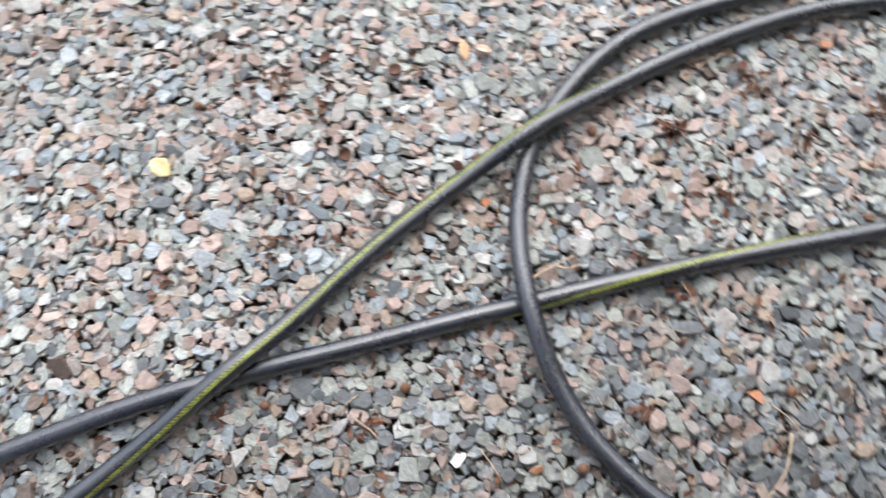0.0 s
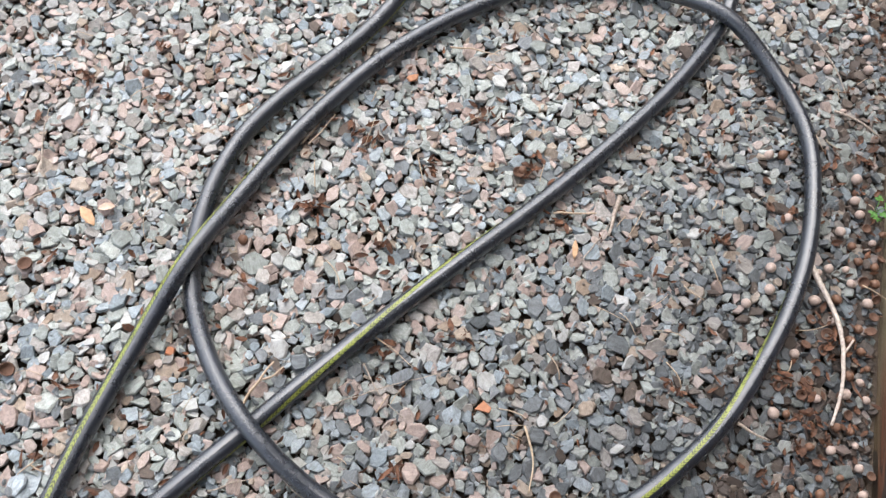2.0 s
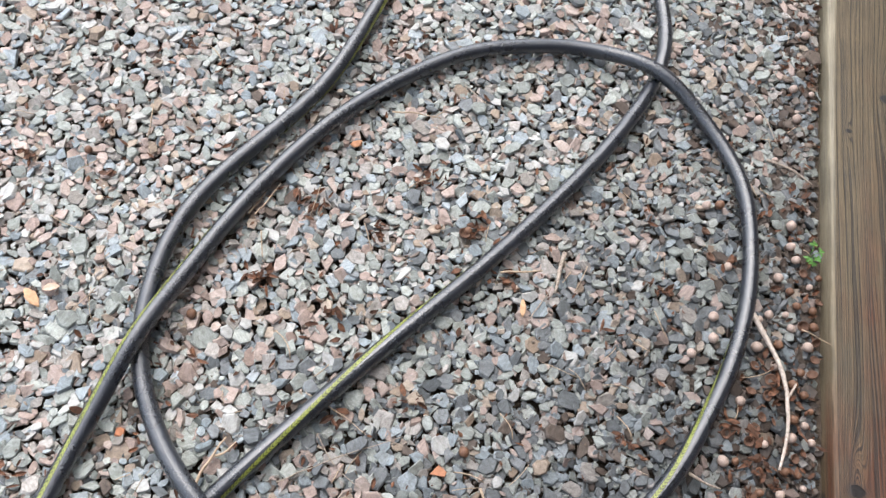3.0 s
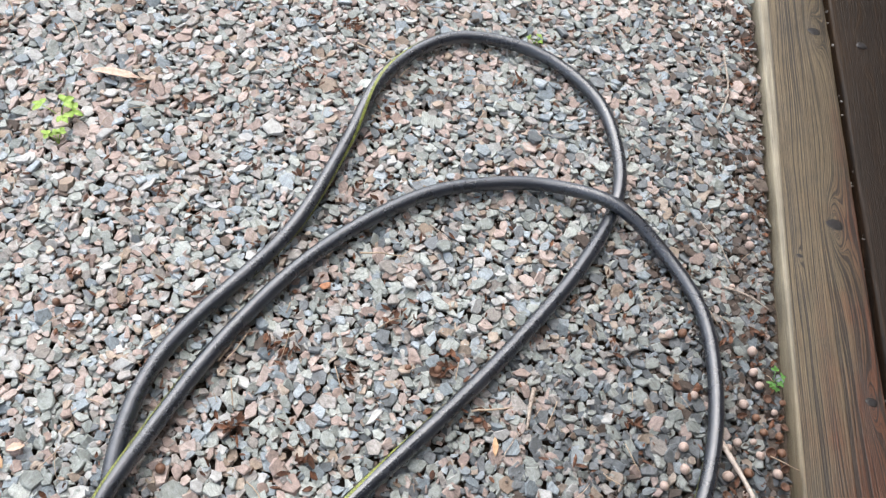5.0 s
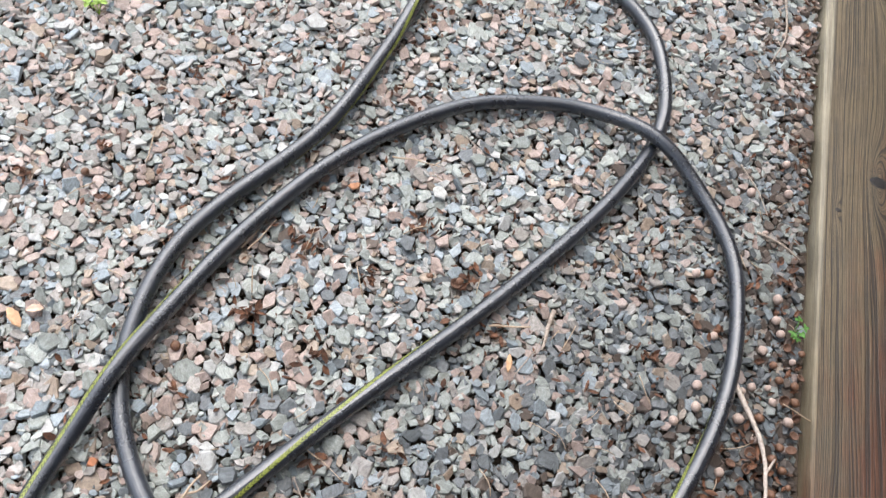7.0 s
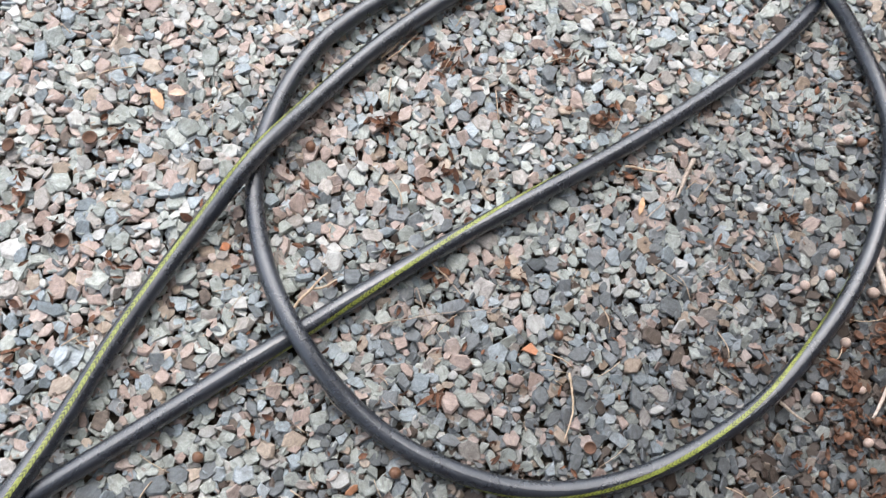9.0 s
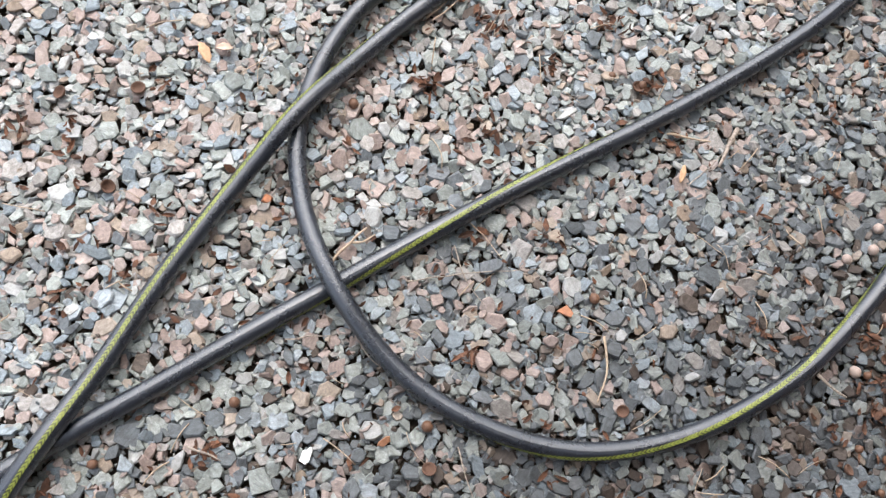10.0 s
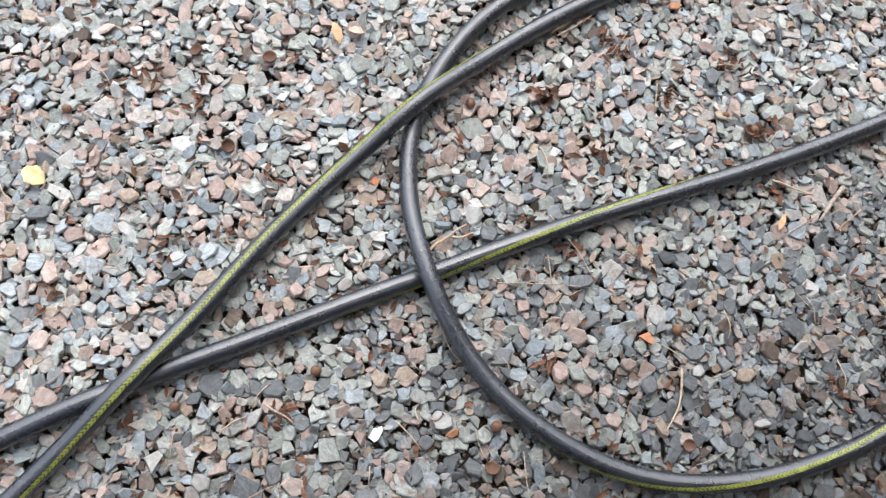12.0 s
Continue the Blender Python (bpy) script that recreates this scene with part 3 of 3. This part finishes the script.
BIG_CHIPS = chips(18, (4, 8), (0.16, 0.3), 71)
for kind, rows, words in (("pale", PALE + PALE_MORE, "pale grey angular stone chip lying in the gravel"), ("pink", PINK, "pinkish granite stone chip lying in the gravel"),
                          ("orange", ORANGE, "orange-red brick-coloured stone lying in the gravel"), ("tan", TAN, "tan ochre stone chip lying in the gravel"),
                          ("dark", DARK, "large dark blue-grey slate chip lying in the gravel"), ("white", [(0.148, -0.317, 11)], "bright white quartz stone lying in the gravel")):
    for x, y, mm in rows:
        r = mm / 1000 * rng.uniform(0.9, 1.1)
        singled(x, y, r * 1.15)
        d, low = under_hose(x, y)
        z = -0.0115 if d < HOSE_R + r and low < 0.02 else r * 0.14
        v, f, slots = scatter(BIG_CHIPS, [(0, 0, 0)], [r], 0.16, [0], int(rng.integers(1e6)))
        stone = new("stone", mesh_of("stone", v, f, slots, [STONE[kind]]))
        stone.location = (x, y, z)
        tagged(stone, words, "stone", group="stones that stand out in the gravel")

place_stones(14000, 0.0095, 0.0125, 0.62)
place_stones(70000, 0.0068, 0.0095, 0.58)
place_stones(120000, 0.0045, 0.0068, 0.56)


def stone_kind(x, y):
    d = edge_distance(x, y)
    brown = math.exp(-max(d, 0) / 0.06) * 1.3 + 0.3 * math.exp(-(((x - 0.6) / 0.13) ** 2 + ((y - 0.08) / 0.2) ** 2))
    warm = 0.5 + 0.5 * noise.noise((x * 4.5, y * 4.5, 7.0))
    # darker stones right and near: a real mix, pushed further for light falloff
    lit_pale = min(1.0, max(0.0, 0.66 - 1.35 * x + 0.35 * y))
    dimmed = max(0.0, 1 - lit_pale * 2.2)
    weights = np.array((0.42 - 0.05 * lit_pale, 0.24 - 0.05 * lit_pale, 0.06 + 0.18 * lit_pale, 0.13 * lit_pale, (0.12 + 0.22 * warm) * (0.55 + 0.75 * lit_pale), 0.03 + 0.07 * warm, 0.05 - 0.035 * lit_pale + 0.1 * dimmed + brown, 0.38 - 0.35 * lit_pale + 0.35 * dimmed))
    return rng.choice(8, p=weights / weights.sum())


spots, sizes, kinds = [], [], []
for x, y, r in stones:
    z = rng.normal(-0.0038, 0.0016) - r * 0.15 + 0.0015 * noise.noise((x * 12, y * 12, 1))
    z -= trench(x, y)
    d, low = under_hose(x, y)
    if d < HOSE_R + r * 0.6 and low < 0.022:
        z = min(z, -0.0105)
    spots.append((x, y, z))
    sizes.append(r * rng.uniform(1.02, 1.3))
    kinds.append(stone_kind(x, y))
CHIPS = chips(140, (4, 8), (0.12, 0.3), 11)
v1, f1, m1 = scatter(CHIPS, spots, sizes, 0.2, kinds, 21)
# the layer below, that shows in the gaps
spots, sizes, kinds = [], [], []
for gx in np.arange(LEFT, 0.95, 0.0115):
    for gy in np.arange(BOTTOM, TOP, 0.0115):
        x, y = gx + rng.uniform(-0.005, 0.005), gy + rng.uniform(-0.005, 0.005)
        if edge_distance(x, y) > 0.006:
            spots.append((x, y, -0.0068 - 0.8 * trench(x, y) + rng.normal(0, 0.0015)))
            sizes.append(rng.uniform(0.006, 0.0095))
            kinds.append(stone_kind(x, y))
v2, f2, m2 = scatter(CHIPS, spots, sizes, 0.35, kinds, 22)
# grit between the stones
spots, sizes, kinds = [], [], []
for _ in range(52000):
    x, y = rng.uniform(LEFT, 0.75), rng.uniform(BOTTOM, TOP)
    if edge_distance(x, y) > 0.003:
        spots.append((x, y, -0.0065 - trench(x, y) + rng.normal(0, 0.0018)))
        sizes.append(rng.uniform(0.0016, 0.0038))
        kinds.append(stone_kind(x, y) if rng.random() < 0.45 + 0.3 * min(1.0, max(0.0, 0.66 - 1.35 * x)) else 6)
v3, f3, m3 = scatter(chips(24, (3, 6), (0.25, 0.6), 12), spots, sizes, 0.6, kinds, 23)
v2, f2, m2 = np.concatenate([v2, v3]), np.concatenate([f2, f3 + len(v2)]), np.concatenate([m2, m3])
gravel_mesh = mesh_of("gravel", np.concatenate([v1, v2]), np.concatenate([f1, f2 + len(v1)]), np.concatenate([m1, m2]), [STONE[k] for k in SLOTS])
tagged(new("gravel", gravel_mesh), "grey, blue-green and pinkish crushed stone gravel on soil", "gravel", kind="stuff")


# ---- dead leaves, twigs and acorns on the gravel ----
def flakes(places, seed):
    """Small curled scraps of dead leaf, joined."""
    rng = np.random.default_rng(seed)
    vs, fs, base = [], [], 0
    for x, y, z, size in places:
        long, wide, curl = size * rng.uniform(0.8, 1.3), size * rng.uniform(0.25, 0.6), rng.uniform(-0.6, 0.9)
        grid = []
        for i in range(4):
            u = i / 3 * 2 - 1
            w = wide * (1 - 0.75 * abs(u) ** 2) * rng.uniform(0.75, 1.2)
            for j in (-1, 0, 1):
                grid.append((u * long, j * w, curl * size * (u * u * 0.5 + (j * 0.6) ** 2) + rng.normal(0, size * 0.06)))
        a, b, c = rng.uniform(0, 6.2832), rng.normal(0, 0.35), rng.normal(0, 0.35)
        turn = np.array(Euler((b, c, a)).to_matrix())
        vs.append(np.array(grid) @ turn.T + (x, y, z))
        quads = [(3 * i + j, 3 * i + 3 + j, 3 * i + 4 + j, 3 * i + 1 + j) for i in range(3) for j in range(2)]
        fs.append(np.array([t for q in quads for t in ((q[0], q[1], q[2]), (q[0], q[2], q[3]))]) + base)
        base += 12
    return np.concatenate(vs), np.concatenate(fs)


RUST = [(-0.290, -0.235), (-0.002, 0.075), (0.086, 0.075), (0.054, -0.205), (0.212, -0.147), (0.454, 0.082), (0.003, 0.187), (0.094, 0.187), (0.122, 0.293), (0.199, 0.246),
        (-0.306, 0.095), (0.257, 0.205), (0.439, 0.271), (0.002, 0.080), (-0.013, 0.605), (0.002, 0.443), (0.022, 0.193), (0.587, 0.146), (0.600, 0.218), (0.606, 0.116)]
scraps = []
for x, y in RUST:
    for _ in range(int(rng.integers(7, 14))):
        scraps.append((x + rng.normal(0, 0.009), y + rng.normal(0, 0.009), rng.uniform(0.0, 0.0055), rng.uniform(0.0035, 0.008)))
for _ in range(210):
    x, y = rng.uniform(LEFT, 0.6), rng.uniform(BOTTOM, TOP)
    for _ in range(int(rng.integers(3, 9))):
        scraps.append((x + rng.normal(0, 0.008), y + rng.normal(0, 0.008), rng.uniform(-0.001, 0.0045), rng.uniform(0.003, 0.0075)))
for _ in range(2600):
    scraps.append((rng.uniform(LEFT, 0.7), rng.uniform(BOTTOM, TOP), rng.uniform(-0.002, 0.0035), rng.uniform(0.002, 0.006)))
for _ in range(560):
    d, y = 0.004 + abs(rng.normal(0, 0.045)), rng.uniform(-0.5, 1.5)
    x = BOARD_X + (FACE - d - y * EDGE_SIN) / EDGE_COS
    scraps.append((x, y, rng.uniform(-0.005, 0.002) - 0.9 * trench(x, y), rng.uniform(0.003, 0.007)))
for _ in range(50):
    scraps.append((rng.normal(0.585, 0.03), rng.normal(0.12, 0.07), rng.uniform(-0.004, 0.004), rng.uniform(0.003, 0.009)))
scraps = [s for s in scraps if edge_distance(s[0], s[1]) > 0.011 and under_hose(s[0], s[1])[0] > 0.012]
v, f = flakes(scraps, 31)
tagged(new("leaf_litter", mesh_of("leaf_litter", v, f, np.zeros(len(f)), [LITTER])), "scraps of reddish-brown dead leaves scattered over the gravel", "dead leaves", kind="stuff")


def twig(points, thick, material, label, name="twig", lift=0.0045):
    """A crooked, tapering twig through the places given."""
    line, run = spline(points, 0.004)
    seed = points[0][0] * 50
    z = [lift + thick * 0.5 + 0.0012 * noise.noise((s * 40, seed, 0)) for s in run]
    jog = [0.0011 * noise.noise((s * 60, seed, 5)) for s in run]
    path = [(x + j, y - j, h) for (x, y), h, j in zip(line, z, jog)]
    n = len(path)
    radii = [thick * 0.5 * (1 - 0.55 * i / n) * (1 + 0.25 * noise.noise((i * 0.9, seed, 9))) for i in range(n)]
    ob = part(name, tube(path, radii), material, None, "", True)
    return tagged(ob, label, name, group="twigs and straws on the gravel")


# hair-thin stalks and rootlets that lie about everywhere
strands = bmesh.new()
for _ in range(620):
    x, y, a, long = rng.uniform(-0.8, 0.62), rng.uniform(-0.85, 1.4), rng.uniform(0, 6.2832), rng.uniform(0.012, 0.045)
    if edge_distance(x, y) < 0.03:
        continue
    bend, z = rng.normal(0, 0.25), rng.uniform(0.0015, 0.005)
    line = [(x + long * u * math.cos(a + bend * u), y + long * u * math.sin(a + bend * u), z + 0.002 * math.sin(u * 5)) for u in (0, 0.25, 0.5, 0.75, 1)]
    if min(under_hose(p[0], p[1])[0] for p in line) < 0.014:
        continue
    piece = tube(line, [rng.uniform(0.0003, 0.0008)] * 5, 4)
    scrap = bpy.data.meshes.new("strand")
    piece.to_mesh(scrap)
    piece.free()
    strands.from_mesh(scrap)
    bpy.data.meshes.remove(scrap)
tagged(part("dry_stalks", strands, STRAW, None, "", True), "thin dry stalks and rootlets strewn over the gravel", "dry stalks", kind="stuff")

# crumbs of stone caught in the joint between the two boards
spots = [Vector((0.1465 + rng.uniform(-0.004, 0.004), rng.uniform(0.1, 1.4), BOARD_TOP - rng.uniform(0.003, 0.012))) for _ in range(26)]
frame_m = pose(BOARD_X, 0, 0, 0, 0, BOARD_TURN)
v, f, slots = scatter(CHIPS, [tuple(frame_m @ p) for p in spots], [rng.uniform(0.0018, 0.0038) for _ in spots], 0.5, [0] * len(spots), 55)
tagged(new("stone_crumbs", mesh_of("stone_crumbs", v, f, slots, [STONE["mid_grey"]])), "grey stone crumbs caught in the joint between the boards", "stone crumbs", kind="stuff")

GREY_TWIG, THIN, DRY = "crooked grey-brown dead twig on the gravel", "thin dry brown twig on the gravel", "pale dry grass straw on the gravel"
twig([(0.549, 0.290), (0.595, 0.240), (0.613, 0.204), (0.624, 0.152), (0.623, 0.118)], 0.0072, PALE_BARK, "long forked grey twig beside the timber edging", lift=0.006)
twig([(0.613, 0.204), (0.618, 0.214), (0.621, 0.226)], 0.004, PALE_BARK, GREY_TWIG, lift=0.006)
twig([(0.516, 0.515), (0.553, 0.516), (0.582, 0.508)], 0.0045, BARK, GREY_TWIG)
twig([(0.464, 0.610), (0.501, 0.579), (0.524, 0.548)], 0.0026, BARK, THIN)
twig([(0.318, -0.038), (0.340, -0.066), (0.350, -0.100)], 0.003, STRAW, DRY)
twig([(0.136, -0.057), (0.165, -0.078), (0.200, -0.090)], 0.0018, BARK, THIN)
twig([(0.120, -0.119), (0.167, -0.070), (0.221, -0.022)], 0.0016, BARK, THIN)
twig([(0.086, -0.184), (0.139, -0.205), (0.175, -0.203)], 0.0017, BARK, THIN)
twig([(0.060, -0.242), (0.096, -0.208)], 0.0018, BARK, THIN)
twig([(0.047, -0.168), (0.047, -0.136), (0.052, -0.099)], 0.0042, STRAW, "pale tan broken stick on the gravel")
twig([(0.049, -0.122), (0.058, -0.113), (0.064, -0.100)], 0.003, STRAW, "pale tan broken stick on the gravel")
twig([(0.248, 0.204), (0.272, 0.217), (0.294, 0.229)], 0.0032, STRAW, DRY)
twig([(0.301, 0.165), (0.309, 0.202), (0.314, 0.237)], 0.0018, BARK, THIN)
twig([(0.261, -0.222), (0.282, -0.239), (0.301, -0.252)], 0.0017, BARK, THIN)
twig([(-0.050, 0.142), (-0.044, 0.182), (-0.038, 0.218)], 0.0022, STRAW, DRY)
twig([(-0.043, 0.144), (-0.038, 0.168), (-0.035, 0.195)], 0.0022, STRAW, DRY)
twig([(0.042, 0.350), (0.073, 0.363), (0.102, 0.370)], 0.0026, STRAW, DRY)
twig([(-0.106, 0.692), (-0.076, 0.689), (-0.041, 0.683)], 0.0028, STRAW, DRY)
twig([(-0.055, 0.818), (-0.014, 0.827), (0.035, 0.828)], 0.0022, BARK, THIN)
twig([(0.440, 0.966), (0.461, 0.882), (0.454, 0.815)], 0.004, BARK, GREY_TWIG)
twig([(0.254, 0.685), (0.291, 0.704)], 0.0022, BARK, THIN)
twig([(0.527, 0.072), (0.549, 0.069), (0.565, 0.071)], 0.0038, BARK, GREY_TWIG)
twig([(-0.283, -0.027), (-0.309, 0.014), (-0.321, 0.041)], 0.0024, BARK, THIN)
twig([(0.109, 0.432), (0.147, 0.419)], 0.0022, BARK, THIN)
twig([(0.310, 0.263), (0.317, 0.208)], 0.0065, BARK, "short thick piece of grey stick on the gravel")
twig([(0.105, -0.022), (0.152, -0.028), (0.183, -0.036)], 0.0016, STRAW, DRY)
twig([(-0.363, -0.540), (-0.335, -0.553), (-0.308, -0.564)], 0.0022, BARK, THIN)
twig([(0.053, -0.377), (0.070, -0.372), (0.087, -0.369)], 0.0028, BARK, THIN)


def nut(x, y, mm, material, label):
    """A bare kernel, blunt at one end and pointed at the other."""
    bm = bmesh.new()
    bmesh.ops.create_uvsphere(bm, u_segments=14, v_segments=10, radius=1)
    for v in bm.verts:
        squeeze = 1 - 0.12 * v.co.z ** 2
        v.co = Vector((v.co.x * squeeze, v.co.y * squeeze, v.co.z * 1.08 + (0.14 if v.co.z > 0.97 else 0)))
        v.co *= 1 + 0.05 * noise.noise(v.co * 2 + Vector((x * 40, y * 40, 0)))
    ob = tagged(part("acorn", bm, material, None, "", True), label, "acorn", group="acorns on the gravel")
    r = mm / 2000
    ob.matrix_world = pose(x, y, r * 0.35 - 0.7 * trench(x, y), rng.uniform(20, 100), rng.uniform(-40, 40), rng.uniform(0, 360)) @ Matrix.Scale(r, 4)


def cap(x, y, mm):
    """An acorn's cup: a thick-walled bowl with a stalk."""
    bm = bmesh.new()
    profile = [(0.12, -0.85), (0.12, -0.62), (0.55, -0.55), (0.9, -0.2), (1.0, 0.15), (0.92, 0.2), (0.78, 0.05), (0.6, -0.2), (0.25, -0.33), (0.0, -0.35)]
    sides = 14
    rings = [[bm.verts.new((r * math.cos(2 * math.pi * k / sides), r * math.sin(2 * math.pi * k / sides), z)) for k in range(sides)] for r, z in profile[:-1]]
    tip, foot = bm.verts.new((0, 0, profile[-1][1])), bm.verts.new((0, 0, -0.87))
    for a, b in zip(rings, rings[1:]):
        for k in range(sides):
            bm.faces.new((a[k], a[(k + 1) % sides], b[(k + 1) % sides], b[k]))
    for k in range(sides):
        bm.faces.new((rings[-1][k], rings[-1][(k + 1) % sides], tip))
        bm.faces.new((rings[0][(k + 1) % sides], rings[0][k], foot))
    ob = tagged(part("acorn_husk", bm, CAP, None, "", True), "empty reddish-brown acorn husk lying open on the gravel", "acorn husk", group="acorn husks on the gravel")
    r = mm / 2000
    ob.matrix_world = pose(x, y, r * 0.45 - 0.7 * trench(x, y), rng.uniform(-35, 35), rng.uniform(-35, 35), rng.uniform(0, 360)) @ Matrix.Scale(r, 4)


for x, y in [(0.492, 0.577), (0.543, 0.607), (0.527, 0.654), (0.572, 0.438), (0.578, 0.408), (0.589, 0.393), (0.507, 0.341), (0.507, 0.268), (0.514, 0.241), (0.494, 0.211),
             (0.572, 0.357), (0.572, 0.302), (0.630, 0.285), (0.564, 0.180), (0.567, 0.254), (0.459, 0.413), (0.387, 0.608), (0.524, 0.758), (0.633, 0.164), (0.562, 0.103)]:
    nut(x, y, rng.uniform(10.724, 13.674), NUT, "pale pinkish peeled acorn kernel lying on the gravel")
for x, y in [(-0.321, -0.327), (-0.048, 0.006), (-0.005, -0.441), (0.061, -0.319), (0.288, -0.009), (0.225, -0.224), (-0.256, 0.135), (0.158, 0.227), (0.193, 0.240), (0.475, 0.422),
             (0.604, 0.331), (0.592, 0.269), (0.621, 0.228)]:
    nut(x, y, rng.uniform(9, 12.5), NUT_BROWN, "glossy orange-brown acorn lying on the gravel")
for x, y in [(0.377, -0.090), (0.251, -0.256), (0.142, 0.038), (0.190, 0.234), (0.447, 0.273), (0.617, 0.308), (0.642, 0.273), (0.557, 0.135), (0.573, 0.197), (0.593, 0.221), (0.585, 0.138),
             (0.593, 0.172), (-0.181, -0.229), (-0.233, -0.127), (-0.290, -0.182)]:
    cap(x, y, rng.uniform(12, 16))


lying = [(o.matrix_world.translation.x, o.matrix_world.translation.y) for o in scene.objects if o.name.startswith("acorn")]


def beside_timber(low, high):
    """A place at random in the drift of acorns along the timber, clear of the hose."""
    while True:
        d, y = 0.008 + abs(rng.normal(0, 0.06)), rng.uniform(low, high)
        x = BOARD_X + (FACE - d - y * EDGE_SIN) / EDGE_COS
        if under_hose(x, y)[0] > 0.02 and all(math.hypot(x - a, y - b) > 0.0145 for a, b in lying):
            lying.append((x, y))
            return x, y


for _ in range(34):
    nut(*beside_timber(-0.02, 0.4), rng.uniform(7.5, 11.5), NUT if rng.random() < 0.45 else NUT_BROWN, "pinkish-brown acorn in the drift of leaves beside the timber")
for _ in range(9):
    nut(*beside_timber(0.4, 1.1), rng.uniform(7, 10.5), NUT if rng.random() < 0.6 else NUT_BROWN, "pinkish-brown acorn in the drift of leaves beside the timber")
for _ in range(14):
    cap(*beside_timber(0.0, 0.4), rng.uniform(11, 15))


# ---- fresh and fallen leaves ----
def leaf_bm(long, wide, fold, droop, lobes=0.0):
    """One leaf from its stalk along +x, folded along the midrib and drooping to its tip."""
    bm = bmesh.new()
    rows = []
    n = 9
    for i in range(n):
        u = i / (n - 1)
        w = wide * 0.5 * max(0.04, math.sin(math.pi * min(1, u * 0.95 + 0.03)) ** 0.8) * (1 + lobes * math.sin(u * 19))
        rows.append([bm.verts.new((u * long, j * w, fold * abs(j) * w - droop * u * u * long + 0.0003 * math.sin(u * 25 + j * 2))) for j in (-1, -0.5, 0, 0.5, 1)])
    for a, b in zip(rows, rows[1:]):
        for k in range(4):
            bm.faces.new((a[k], b[k], b[k + 1], a[k + 1]))
    return bm


def weed(x, y, spread, count, tall, label, seed, leaf=LEAF_GREEN):
    """A small seedling: thin stems, each with a few leaflets."""
    r = np.random.default_rng(seed)
    plant = new("weed")
    plant.location = (x, y, -0.004)
    tagged(plant, label, "weed")
    for _ in range(count):
        a, reach, h = r.uniform(0, 360), spread * r.uniform(0.35, 1.0), tall * r.uniform(0.5, 1.0)
        tip = Vector((math.cos(radians(a)) * reach, math.sin(radians(a)) * reach, h))
        part("stem", tube([(0, 0, 0), tuple(tip * 0.5 + Vector((0, 0, h * 0.2))), tuple(tip)], [0.0007, 0.0006, 0.0005], 5), leaf, plant, "", True)
        for k in (-1, 0, 1):
            leaflet = part("leaf", leaf_bm(spread * r.uniform(0.4, 0.6), spread * r.uniform(0.28, 0.4), 0.35, 0.2), leaf, plant, "", True)
            leaflet.matrix_local = pose(*tip, r.uniform(-15, 15), r.uniform(-20, 10), a + k * 75 + r.uniform(-12, 12))


weed(-0.405, 0.377, 0.026, 5, 0.026, "small bright green weed seedling growing through the gravel", 1)
weed(-0.383, 0.338, 0.018, 3, 0.016, "small yellow-green weed sprig growing through the gravel", 2)
weed(0.605, 0.406, 0.013, 5, 0.018, "tiny green weed at the foot of the timber edging", 3, LEAF_DARK)
weed(0.141, 0.839, 0.012, 3, 0.012, "tiny green weed sprig in the gravel beside the hose", 4)


def fallen(x, y, turn, long, wide, material, label):
    ob = tagged(part("fallen_leaf", leaf_bm(long, wide, 0.35, 0.1, 0.12), material, None, "", True), label, "leaf", group="fallen leaves on the gravel")
    ob.matrix_world = pose(x, y, 0.005, rng.uniform(-12, 12), rng.uniform(-8, 8), turn)
    solid = ob.modifiers.new("thickness", "SOLIDIFY")
    solid.thickness = 0.0004


fallen(-0.293, -0.400, 15, 0.026, 0.02, LEAF_YELLOW, "pale yellow fallen leaf on the gravel")
fallen(-0.220, -0.045, -25, 0.026, 0.012, LEAF_ORANGE, "pale orange fallen leaf on the gravel")
fallen(-0.411, 0.463, 17, 0.066, 0.015, LEAF_TAN, "long dry tan leaf lying on the gravel")
fallen(0.266, 0.768, -45, 0.036, 0.012, LEAF_YELLOW, "yellow-green fallen leaf inside the hose loop")
fallen(-0.203, -0.038, 40, 0.018, 0.01, LEAF_TAN, "small tan fallen leaf on the gravel")
fallen(0.285, 0.185, -70, 0.022, 0.007, LEAF_ORANGE, "small rust-coloured fallen leaf on the gravel")
